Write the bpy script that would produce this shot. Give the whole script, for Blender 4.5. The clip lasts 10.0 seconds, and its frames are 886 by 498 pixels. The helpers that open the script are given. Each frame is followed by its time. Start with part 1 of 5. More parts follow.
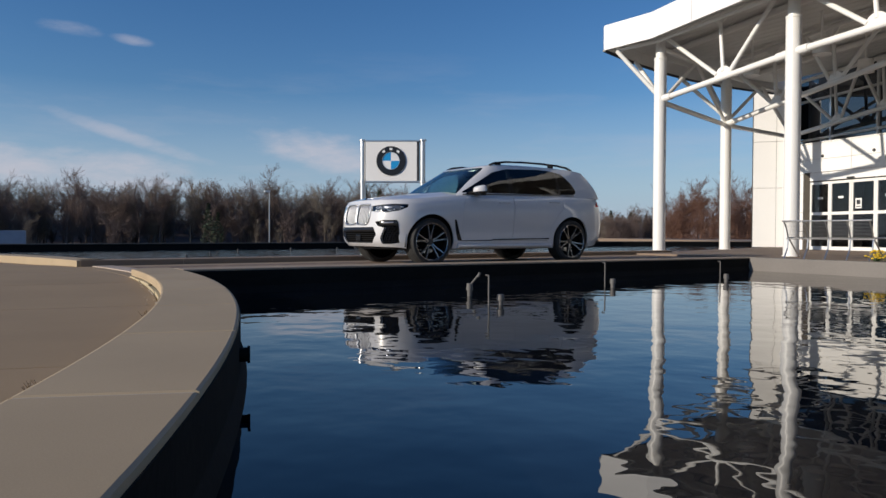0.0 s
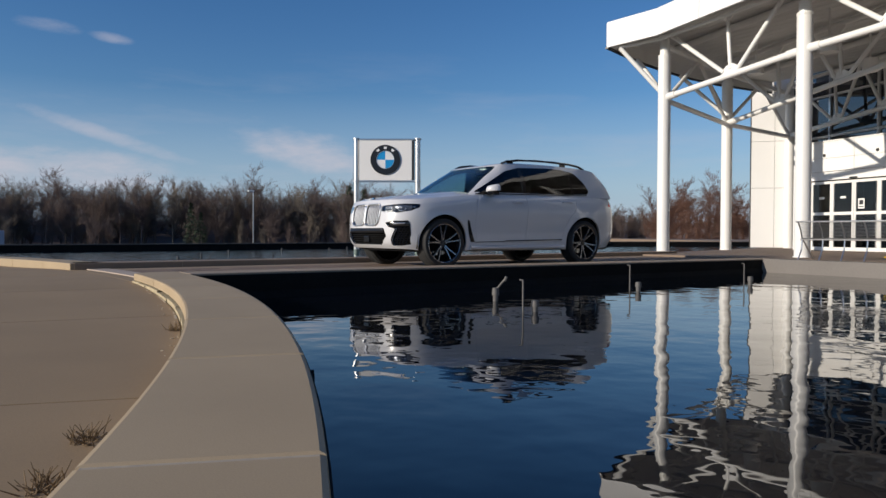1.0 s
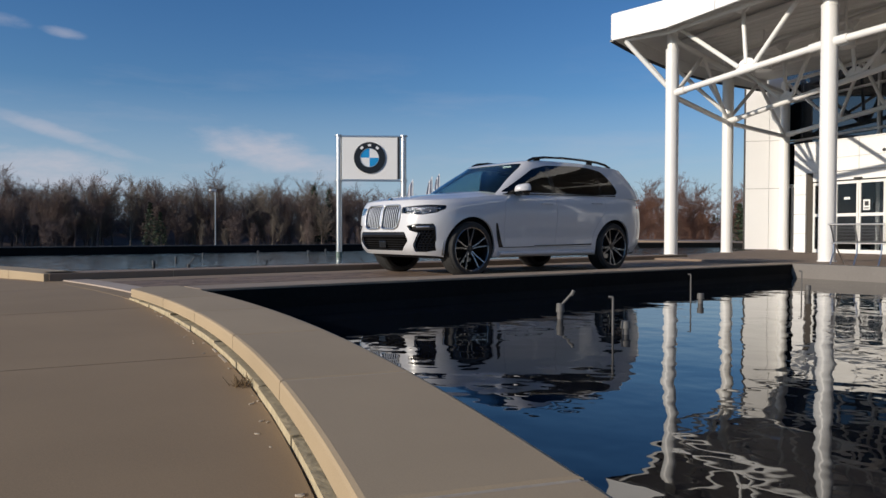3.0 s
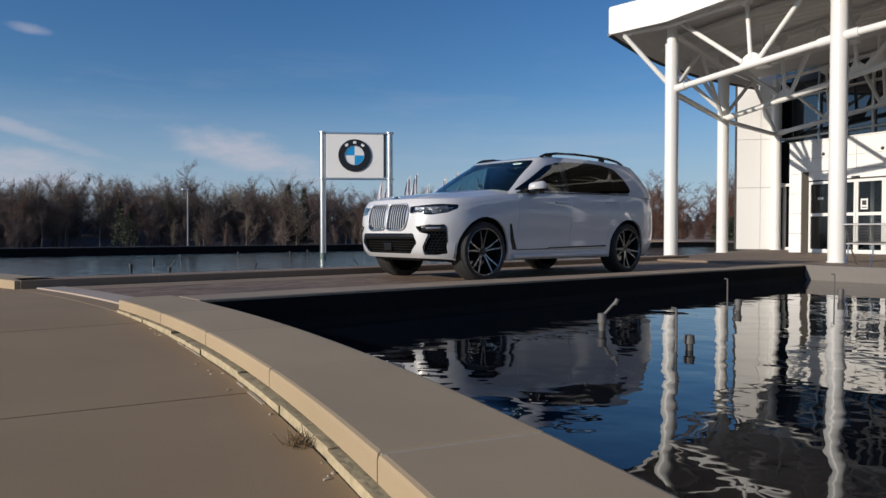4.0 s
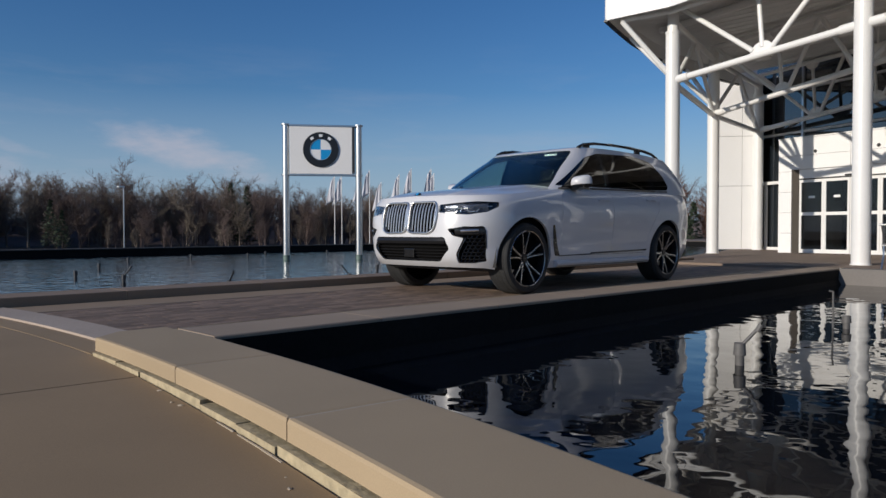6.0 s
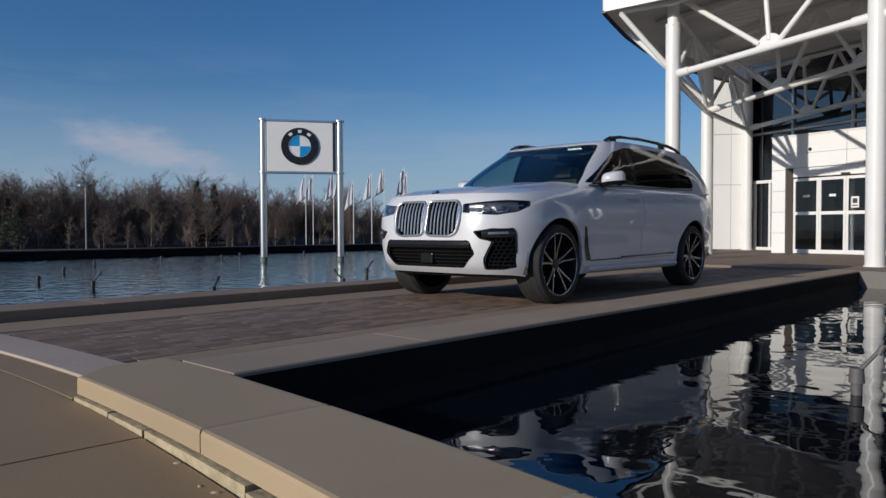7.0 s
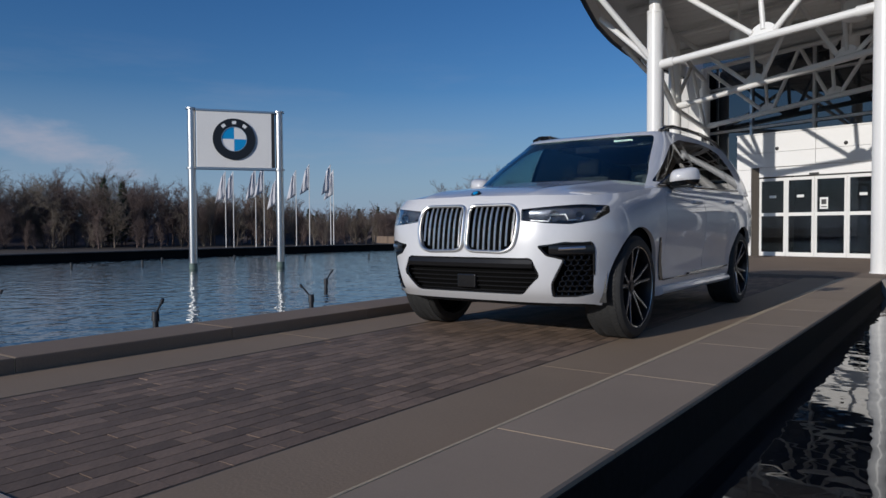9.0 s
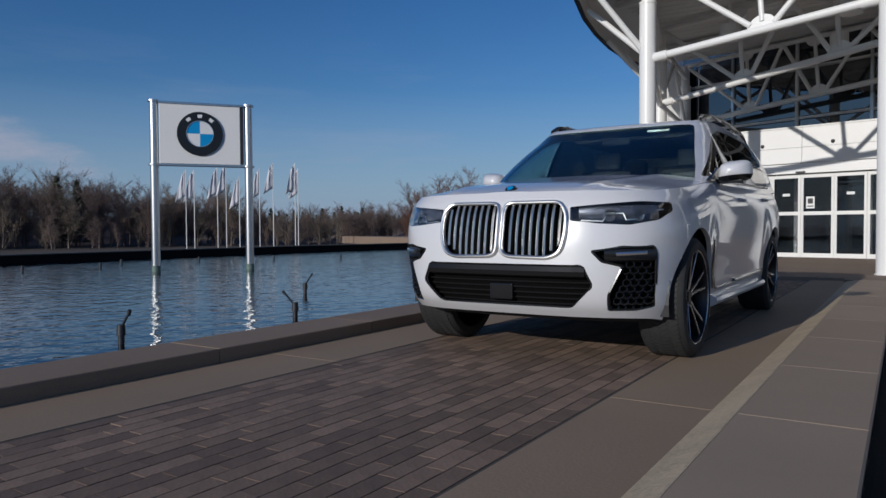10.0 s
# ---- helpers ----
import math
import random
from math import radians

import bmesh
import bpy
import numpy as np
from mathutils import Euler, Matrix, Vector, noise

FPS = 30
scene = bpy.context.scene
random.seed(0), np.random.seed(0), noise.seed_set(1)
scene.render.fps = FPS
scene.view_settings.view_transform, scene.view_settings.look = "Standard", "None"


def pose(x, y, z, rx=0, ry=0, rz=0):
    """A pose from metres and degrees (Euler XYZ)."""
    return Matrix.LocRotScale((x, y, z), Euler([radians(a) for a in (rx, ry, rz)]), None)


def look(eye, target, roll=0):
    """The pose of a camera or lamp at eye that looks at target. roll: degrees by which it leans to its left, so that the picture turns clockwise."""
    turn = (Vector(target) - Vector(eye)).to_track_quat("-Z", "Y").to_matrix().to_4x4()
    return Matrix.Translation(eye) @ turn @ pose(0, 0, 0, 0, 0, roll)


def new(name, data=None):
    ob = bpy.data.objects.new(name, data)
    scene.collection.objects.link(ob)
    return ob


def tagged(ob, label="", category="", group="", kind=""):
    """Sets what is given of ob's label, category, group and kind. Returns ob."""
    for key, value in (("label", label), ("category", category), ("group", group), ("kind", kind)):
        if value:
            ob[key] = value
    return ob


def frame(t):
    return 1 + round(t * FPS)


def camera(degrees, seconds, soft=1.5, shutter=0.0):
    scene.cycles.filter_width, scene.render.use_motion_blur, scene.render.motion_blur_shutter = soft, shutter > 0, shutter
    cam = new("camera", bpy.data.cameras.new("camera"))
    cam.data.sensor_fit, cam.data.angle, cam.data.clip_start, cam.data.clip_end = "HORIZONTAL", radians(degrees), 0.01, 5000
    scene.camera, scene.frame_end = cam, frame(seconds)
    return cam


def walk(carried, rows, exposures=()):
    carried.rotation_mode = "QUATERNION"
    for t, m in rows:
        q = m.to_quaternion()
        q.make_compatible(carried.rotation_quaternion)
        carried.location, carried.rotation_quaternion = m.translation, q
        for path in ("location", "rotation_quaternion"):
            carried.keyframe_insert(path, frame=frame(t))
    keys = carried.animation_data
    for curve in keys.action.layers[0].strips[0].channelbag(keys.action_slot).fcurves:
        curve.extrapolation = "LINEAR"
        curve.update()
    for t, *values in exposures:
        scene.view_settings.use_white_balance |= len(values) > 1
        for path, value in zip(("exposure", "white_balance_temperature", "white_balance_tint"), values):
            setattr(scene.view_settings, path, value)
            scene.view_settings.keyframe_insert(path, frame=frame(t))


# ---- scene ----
cam = camera(64.0, 10.0)
METRES, EYE, TILT, LEAN, TURN = 8.87, 0.525, 0.0, 0.0, 56.3
ROWS = [
    (0.0, 0.0, 0.0, 0.0, 0.0, -1.26, -0.17),
    (0.5, -0.0262, 0.026, 0.0004, -0.68, -1.27, -0.15),
    (1.0, -0.0525, 0.0543, 0.0022, -1.37, -1.27, -0.16),
    (1.5, -0.0769, 0.0815, 0.0037, -2.04, -1.28, -0.16),
    (2.0, -0.1022, 0.1145, 0.0057, -2.77, -1.28, -0.16),
    (2.5, -0.1275, 0.1515, 0.0077, -3.54, -1.27, -0.16),
    (4.0, -0.1994, 0.2786, 0.0123, -6.55, -1.32, -0.05),
    (4.5, -0.2228, 0.3251, 0.0136, -7.63, -1.35, -0.03),
    (5.0, -0.2442, 0.3725, 0.0149, -8.74, -1.39, -0.01),
    (5.5, -0.2669, 0.4185, 0.0165, -9.9, -1.41, 0.02),
    (7.0, -0.3279, 0.5778, 0.0216, -13.71, -1.49, 0.15),
    (7.5, -0.3432, 0.6283, 0.0239, -15.02, -1.52, 0.17),
    (8.0, -0.3598, 0.6838, 0.0282, -16.82, -1.56, 0.22),
    (8.5, -0.3712, 0.7396, 0.0327, -18.73, -1.6, 0.24),
    (9.0, -0.3824, 0.7951, 0.0346, -20.26, -1.64, 0.27),
    (9.5, -0.39, 0.8453, 0.0349, -21.61, -1.66, 0.28),
    (10.0, -0.3948, 0.8986, 0.036, -23.26, -1.68, 0.31),
]
walk(cam, [(t, pose(0, 0, EYE, TILT, LEAN, TURN) @ pose(METRES * x, METRES * y, METRES * z, 90 + pitch, roll, yaw)) for t, x, y, z, yaw, pitch, roll in ROWS],
     exposures=[(0.0, 0.02, 6150, 10), (2.5, 0.0, 6150, 10), (5.5, -0.2, 5950, 10), (8.0, -0.42, 5700, 10), (10.0, -0.54, 5550, 10)])

# ---- light ----
SUN_AZ, SUN_EL = 188.9, 17.0      # degrees: compass from +Y clockwise to where the sun stands, height
world = bpy.data.worlds.new("World")
scene.world = world
world.use_nodes = True
wn, wl = world.node_tree.nodes, world.node_tree.links
sky = wn.new("ShaderNodeTexSky")
sky.sky_type, sky.sun_disc = "NISHITA", False
sky.sun_elevation, sky.sun_rotation = radians(SUN_EL), radians(SUN_AZ)
sky.air_density, sky.dust_density, sky.ozone_density = 1.0, 0.3, 3.2
wn["Background"].inputs["Strength"].default_value = 0.098
# thin streaked clouds low over the horizon
co_, mp_, nz_, ns_ = wn.new("ShaderNodeTexCoord"), wn.new("ShaderNodeMapping"), wn.new("ShaderNodeTexNoise"), wn.new("ShaderNodeTexNoise")
mp_.inputs["Location"].default_value = (3.1, 1.7, 0.4)
mp_.inputs["Scale"].default_value = (2.4, 2.4, 15.0)
mp_.inputs["Rotation"].default_value = (radians(6), radians(-5), 0)
nz_.inputs["Scale"].default_value, nz_.inputs["Detail"].default_value, nz_.inputs["Roughness"].default_value = 1.35, 7, 0.6
wl.new(co_.outputs["Generated"], mp_.inputs["Vector"]), wl.new(mp_.outputs[0], nz_.inputs["Vector"])
rp_, sx_, lo_ = wn.new("ShaderNodeMapRange"), wn.new("ShaderNodeSeparateXYZ"), wn.new("ShaderNodeMapRange")
rp_.inputs["From Min"].default_value, rp_.inputs["From Max"].default_value, rp_.inputs["To Max"].default_value = 0.52, 0.74, 0.3
wl.new(nz_.outputs["Fac"], rp_.inputs["Value"])
wl.new(co_.outputs["Generated"], sx_.inputs[0])
lo_.inputs["From Min"].default_value, lo_.inputs["From Max"].default_value = 0.27, 0.04
wl.new(sx_.outputs["Z"], lo_.inputs["Value"])
mu_, mx_ = wn.new("ShaderNodeMath"), wn.new("ShaderNodeMix")
mu_.operation = "MULTIPLY"
wl.new(rp_.outputs["Result"], mu_.inputs[0]), wl.new(lo_.outputs["Result"], mu_.inputs[1])
mx_.data_type = "RGBA"
mx_.inputs[7].default_value = (5.8, 5.4, 5.7, 1)
hs_ = wn.new("ShaderNodeHueSaturation")
hs_.inputs["Saturation"].default_value, hs_.inputs["Hue"].default_value = 1.22, 0.508
wl.new(sky.outputs["Color"], hs_.inputs["Color"])
# the few cloud streaks: azimuth from +Y to -X, height, half width, half height (degrees), tilt, density
total = mu_.outputs[0]
fray = wn.new("ShaderNodeTexNoise")
fray.inputs["Scale"].default_value, fray.inputs["Detail"].default_value, fray.inputs["Roughness"].default_value = 9.0, 8, 0.62
fmap = wn.new("ShaderNodeMapping")
fmap.inputs["Scale"].default_value = (1, 1, 3.2)
wl.new(co_.outputs["Generated"], fmap.inputs["Vector"]), wl.new(fmap.outputs[0], fray.inputs["Vector"])
for az, el, hw_c, hh_c, tilt, dense in ((65.5, 6.3, 7.5, 1.9, 13, 0.8), (68.6, 7.5, 3.6, 1.1, 4, 0.6), (86.0, 4.6, 17.0, 1.8, 3, 0.75), (80.0, 7.0, 8.0, 0.6, 17, 0.5), (80.0, 13.9, 1.6, 0.4, 4, 0.5), (84.0, 14.2, 2.4, 0.6, 4, 0.4)):
    d_c = Vector((-math.sin(radians(az)) * math.cos(radians(el)), math.cos(radians(az)) * math.cos(radians(el)), math.sin(radians(el))))
    side_c = Vector((0, 0, 1)).cross(d_c).normalized() * -1
    up_c = side_c.cross(d_c).normalized()
    u_c = side_c * math.cos(radians(tilt)) - up_c * math.sin(radians(tilt))
    v_c = side_c * math.sin(radians(tilt)) + up_c * math.cos(radians(tilt))
    sub = wn.new("ShaderNodeVectorMath")
    sub.operation = "SUBTRACT"
    sub.inputs[1].default_value = d_c
    wl.new(co_.outputs["Generated"], sub.inputs[0])
    squares = []
    for axis, half in ((u_c, radians(hw_c)), (v_c, radians(hh_c))):
        dot, sq = wn.new("ShaderNodeVectorMath"), wn.new("ShaderNodeMath")
        dot.operation, dot.inputs[1].default_value = "DOT_PRODUCT", axis / half
        wl.new(sub.outputs[0], dot.inputs[0])
        sq.operation, sq.inputs[1].default_value = "MULTIPLY", 1.0
        wl.new(dot.outputs["Value"], sq.inputs[0]), wl.new(dot.outputs["Value"], sq.inputs[1])
        squares.append(sq)
    dist, frayed, fall, add_c = wn.new("ShaderNodeMath"), wn.new("ShaderNodeMath"), wn.new("ShaderNodeMapRange"), wn.new("ShaderNodeMath")
    dist.operation, frayed.operation, add_c.operation = "ADD", "MULTIPLY_ADD", "MAXIMUM"
    wl.new(squares[0].outputs[0], dist.inputs[0]), wl.new(squares[1].outputs[0], dist.inputs[1])
    frayed.inputs[1].default_value = -3.2
    wl.new(fray.outputs["Fac"], frayed.inputs[0]), wl.new(dist.outputs[0], frayed.inputs[2])
    fall.interpolation_type = "SMOOTHSTEP"
    fall.inputs["From Min"].default_value, fall.inputs["From Max"].default_value = -0.5, -2.2
    fall.inputs["To Min"].default_value, fall.inputs["To Max"].default_value = 0.0, dense
    wl.new(frayed.outputs[0], fall.inputs["Value"])
    wl.new(total, add_c.inputs[0]), wl.new(fall.outputs["Result"], add_c.inputs[1])
    total = add_c.outputs[0]
wl.new(total, mx_.inputs["Factor"])
# pale haze close to the horizon
hz_, hr_ = wn.new("ShaderNodeMix"), wn.new("ShaderNodeMapRange")
hz_.data_type = "RGBA"
hz_.inputs[7].default_value = (3.6, 4.5, 6.0, 1)
hr_.inputs["From Min"].default_value, hr_.inputs["From Max"].default_value, hr_.inputs["To Max"].default_value = 0.19, 0.0, 0.85
wl.new(sx_.outputs["Z"], hr_.inputs["Value"]), wl.new(hr_.outputs["Result"], hz_.inputs["Factor"])
wl.new(hs_.outputs["Color"], hz_.inputs[6]), wl.new(hz_.outputs[2], mx_.inputs[6])
wl.new(mx_.outputs[2], wn["Background"].inputs["Color"])
sun = new("sun", bpy.data.lights.new("sun", "SUN"))
sun.data.energy, sun.data.angle, sun.data.color = 4.5, radians(0.5), (1.0, 0.87, 0.70)
a, e = radians(SUN_AZ), radians(SUN_EL)
sun.matrix_world = look(Vector((math.sin(a) * math.cos(e), math.cos(a) * math.cos(e), math.sin(e))) * 60, (0, 0, 0))


# ---- materials ----
def material(name, colour, rough=0.6, metal=0.0, vary=0.12, size=1.0, bump=0.0, fine=40.0, coat=0.0, per_object=0.0):
    """A surface with two scales of variation, fine relief, and a shift from object to object."""
    m = bpy.data.materials.new(name)
    m.use_nodes = True
    n, l = m.node_tree.nodes, m.node_tree.links
    b = n["Principled BSDF"]
    b.inputs["Roughness"].default_value, b.inputs["Metallic"].default_value = rough, metal
    b.inputs["Coat Weight"].default_value = coat
    b.inputs["Coat Roughness"].default_value = 0.03
    co = n.new("ShaderNodeTexCoord")
    big, small = n.new("ShaderNodeTexNoise"), n.new("ShaderNodeTexNoise")
    big.inputs["Scale"].default_value, big.inputs["Detail"].default_value = 1.0 / size, 5
    small.inputs["Scale"].default_value, small.inputs["Detail"].default_value = fine, 6
    l.new(co.outputs["Object"], big.inputs["Vector"]), l.new(co.outputs["Object"], small.inputs["Vector"])
    add = n.new("ShaderNodeMath")
    add.operation = "ADD"
    l.new(big.outputs["Fac"], add.inputs[0]), l.new(small.outputs["Fac"], add.inputs[1])
    ramp = n.new("ShaderNodeMapRange")
    ramp.inputs["From Min"].default_value, ramp.inputs["From Max"].default_value = 0.6, 1.4
    ramp.inputs["To Min"].default_value, ramp.inputs["To Max"].default_value = 1 - vary, 1 + vary
    l.new(add.outputs[0], ramp.inputs["Value"])
    shift = ramp.outputs["Result"]
    if per_object:
        info, mr, mul = n.new("ShaderNodeObjectInfo"), n.new("ShaderNodeMapRange"), n.new("ShaderNodeMath")
        mr.inputs["To Min"].default_value, mr.inputs["To Max"].default_value = 1 - per_object, 1 + per_object
        l.new(info.outputs["Random"], mr.inputs["Value"])
        mul.operation = "MULTIPLY"
        l.new(shift, mul.inputs[0]), l.new(mr.outputs["Result"], mul.inputs[1])
        shift = mul.outputs[0]
    mix = n.new("ShaderNodeVectorMath")
    mix.operation = "SCALE"
    mix.inputs[0].default_value = colour
    l.new(shift, mix.inputs["Scale"]), l.new(mix.outputs[0], b.inputs["Base Color"])
    if bump:
        bn = n.new("ShaderNodeBump")
        bn.inputs["Strength"].default_value, bn.inputs["Distance"].default_value = bump, 0.01
        l.new(small.outputs["Fac"], bn.inputs["Height"]), l.new(bn.outputs["Normal"], b.inputs["Normal"])
    return m


CONCRETE = material("tan concrete", (0.285, 0.2, 0.11), 0.8, vary=0.2, size=1.3, bump=0.04, fine=220)
COPING = material("cast coping stone", (0.378, 0.288, 0.178), 0.75, vary=0.13, size=0.9, bump=0.03, fine=260, per_object=0.05)
COPING_S = material("grey-brown coping stone", (0.33, 0.252, 0.178), 0.75, vary=0.13, size=0.9, bump=0.03, fine=260, per_object=0.06)
BAND = material("grey concrete band", (0.275, 0.2, 0.13), 0.8, vary=0.12, size=1.0, bump=0.12, fine=70)
PAVER = material("worn clay paver", (0.19, 0.13, 0.09), 0.8, vary=0.26, size=0.12, bump=0.2, fine=60, per_object=0.32)
JOINT = material("sanded joint", (0.07, 0.06, 0.05), 0.95)
BLACK_LINER = material("black pool liner", (0.008, 0.008, 0.008), 0.8, vary=0.4, size=0.5, bump=0.2, fine=25)
BLACK_LINER.node_tree.nodes["Principled BSDF"].inputs["Specular IOR Level"].default_value = 0.15
WHITE_STEEL = material("white painted steel", (0.80, 0.79, 0.76), 0.35, vary=0.04, size=0.6)
WHITE_PANEL = material("white enamel panel", (0.85, 0.84, 0.82), 0.4, vary=0.04, size=1.5)
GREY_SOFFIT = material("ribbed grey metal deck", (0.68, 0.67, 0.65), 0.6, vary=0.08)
DARK_GLASS = material("dark facade glass", (0.012, 0.016, 0.022), 0.03, vary=0.1)
DARK_GLASS.node_tree.nodes["Principled BSDF"].inputs["IOR"].default_value = 2.3
STEEL = material("brushed steel", (0.62, 0.62, 0.62), 0.3, 1.0, vary=0.06)
DARK_METAL = material("dark bronze metal", (0.03, 0.03, 0.032), 0.45, vary=0.2)
ROUGH_STONE = material("broken mortar edge", (0.42, 0.35, 0.22), 0.9, vary=0.3, size=0.1, bump=0.6, fine=30)
GRASS = material("winter turf and asphalt", (0.075, 0.058, 0.042), 0.9, vary=0.3, size=6)


# ---- mesh helpers ----
def part(name, bm, mat, parent=None, label="", smooth=False):
    """Links a bmesh as one mesh object, under parent if there is one."""
    me = bpy.data.meshes.new(name)
    bm.normal_update()
    bm.to_mesh(me)
    bm.free()
    me.materials.append(mat)
    if smooth:
        me.shade_smooth()
        me.set_sharp_from_angle(angle=radians(35))
    ob = new(name, me)
    if parent:
        ob.parent = parent
    return tagged(ob, label)


def empty(name, m, label, category, group="", kind=""):
    ob = new(name)
    ob.matrix_world = m
    return tagged(ob, label, category, group, kind)


def box(x0, x1, y0, y1, z0, z1, bevel=0.0, bm=None):
    bm = bm or bmesh.new()
    r = bmesh.ops.create_cube(bm, size=1, matrix=Matrix.LocRotScale(((x0 + x1) / 2, (y0 + y1) / 2, (z0 + z1) / 2), None, (x1 - x0, y1 - y0, z1 - z0)))
    if bevel:
        es = {e for v in r["verts"] for e in v.link_edges}
        bmesh.ops.bevel(bm, geom=list(es), offset=bevel, segments=2, affect="EDGES", profile=0.6)
    return bm


def tube(p, q, r, n=16, bm=None, r2=None):
    """A round bar from p to q."""
    bm = bm or bmesh.new()
    p, q = Vector(p), Vector(q)
    d = q - p
    bmesh.ops.create_cone(bm, cap_ends=True, segments=n, radius1=r, radius2=r if r2 is None else r2, depth=d.length,
                          matrix=Matrix.Translation((p + q) / 2) @ d.to_track_quat("Z", "Y").to_matrix().to_4x4())
    return bm


def prism(points, z0, z1, bm=None):
    """A plan outline raised from z0 to z1."""
    bm = bm or bmesh.new()
    lo, hi = [bm.verts.new((x, y, z0)) for x, y in points], [bm.verts.new((x, y, z1)) for x, y in points]
    n = len(points)
    bm.faces.new(lo[::-1]), bm.faces.new(hi)
    for i in range(n):
        bm.faces.new((lo[i], lo[(i + 1) % n], hi[(i + 1) % n], hi[i]))
    bmesh.ops.recalc_face_normals(bm, faces=bm.faces)
    return bm


# ---- setting ----
CX, CY, R_IN, R_ST, R_OUT = -9.45, -16.4, 17.98, 18.005, 18.495     # round plaza and its coping ring
XR, XL = -8.67, -12.2                              # pool side of the right coping, drive side of the left coping
Z_COP, Z_RING, Z_COPL, Z_WATER = 0.045, 0.088, 0.09, -0.22
Y_END = 13.4


def ring(r, a):
    """A point on a plaza circle; a in degrees from +Y, positive to +X."""
    return CX + r * math.sin(radians(a)), CY + r * math.cos(radians(a))


def sheet(name, grid, mat, parent=None, label="", smooth=True):
    """A surface from rows of points."""
    bm = bmesh.new()
    vs = [[bm.verts.new(p) for p in row] for row in grid]
    for r0, r1 in zip(vs, vs[1:]):
        for i in range(len(r0) - 1):
            bm.faces.new((r0[i], r0[i + 1], r1[i + 1], r1[i]))
    return part(name, bm, mat, parent, label, smooth)


def cop_z(y):
    """The straight coping falls a little towards the terrace."""
    return Z_RING + (Z_COP - Z_RING) * min(1.0, max(0.0, (y - 3.0) / 10.4))


def setting(ob, label, category):
    return tagged(ob, label, category, kind="structure")


def plaza_z(x, y):
    k = min(1.0, max(0.0, (abs(x + 10.8) - 1.3) / 2.6))
    k = k * k * (3 - 2 * k)
    return -0.008 - 0.034 * k


# the ground sheet, far below the paved level, out to the horizon
setting(part("ground", box(-2500, 2500, -2500, 2500, -2.6, -2.2), GRASS), "dry winter turf and parking ground", "ground")

# plaza: one sloping sheet per sector, with open joints
plaza = empty("plaza", pose(0, 0, 0), "tan broom-finished concrete plaza with open joints", "plaza", kind="structure")
ang = [-70, -52, -38, -28, -20, -12.2, -4.5, 3.4, 11.6, 20, 29, 40, 56, 75]
rads = [2.0, 11.4, 13.6, 15.7, R_IN + 0.005]
for a0, a1 in zip(ang, ang[1:]):
    for r0, r1 in zip(rads, rads[1:]):
        g = 0.006
        rows = []
        for i in range(7):
            r = r0 + g + (r1 - r0 - 2 * g) * i / 6
            da = math.degrees(g / r)
            rows.append([(*ring(r, a0 + da + (a1 - a0 - 2 * da) * j / 8), 0) for j in range(9)])
        rows = [[(x, y, plaza_z(x, y)) for x, y, z in row] for row in rows]
        bm = bmesh.new()
        vs = [[bm.verts.new(p) for p in row] for row in rows]
        for p0, p1 in zip(vs, vs[1:]):
            for i in range(8):
                bm.faces.new((p0[i], p1[i], p1[i + 1], p0[i + 1]))
        ed = [e for e in bm.edges if e.is_boundary]
        ex = bmesh.ops.extrude_edge_only(bm, edges=ed)
        for v in ex["geom"]:
            if isinstance(v, bmesh.types.BMVert):
                v.co.z -= 0.1
        bmesh.ops.recalc_face_normals(bm, faces=bm.faces)
        part("slab", bm, CONCRETE, plaza)
bed = [[(*ring(r, a), 0) for a in range(-180, 181, 6)] for r in (0.05, 4, 8, 11, 13, 15, 16.5, R_IN + 0.02)]
setting(sheet("plaza_bed", [[(x, y, plaza_z(x, y) - 0.05) for x, y, z in row] for row in bed], JOINT), "dark sanded bed below the plaza slabs", "ground")


# coping stones: each a bevelled block
def block(points, z0, z1, bevel=0.012):
    bm = prism(points, z0, z1)
    top = [e for e in bm.edges if min(v.co.z for v in e.verts) > z1 - 1e-4]
    bmesh.ops.bevel(bm, geom=top, offset=bevel, segments=2, affect="EDGES", profile=0.6)
    return bm


def arc_stone(r0, r1, a0, a1, n=6):
    return [ring(r0, a0 + (a1 - a0) * i / n) for i in range(n + 1)] + [ring(r1, a1 - (a1 - a0) * i / n) for i in range(n + 1)]


def sheet_box(pts):
    """A sloping slab just under the straight coping's top."""
    bm = prism(pts, -0.08, 0.0)
    for v in bm.verts:
        if v.co.z > -0.01:
            v.co.z = cop_z(v.co.y) - 0.004
    return bm


MORTAR = material("pale mortar", (0.40, 0.34, 0.26), 0.9, bump=0.3)
cop = empty("pool_coping", pose(0, 0, 0), "tan cast stone coping round the dark pool", "coping", kind="structure")
A_CORNER = math.degrees(math.asin((-9.12 - CX) / R_IN))
edges = [A_CORNER, 4.77, 8.3]
for k in range(30):
    edges.append(edges[-1] + 3.87)
for a0, a1 in zip(edges, edges[1:]):
    g = 0.012
    if a0 == A_CORNER:
        pts = [ring(R_ST, a0 + (a1 - a0 - g) * i / 5) for i in range(6)] + [ring(R_OUT, a1 - g), (XR, 2.085), (-9.28, 2.085), (-9.285, 1.78)]
    else:
        pts = arc_stone(R_ST, R_OUT, a0 + g, a1 - g)
    part("stone", block(pts, 0.012, Z_RING, 0.016), COPING, cop)
y = 2.093
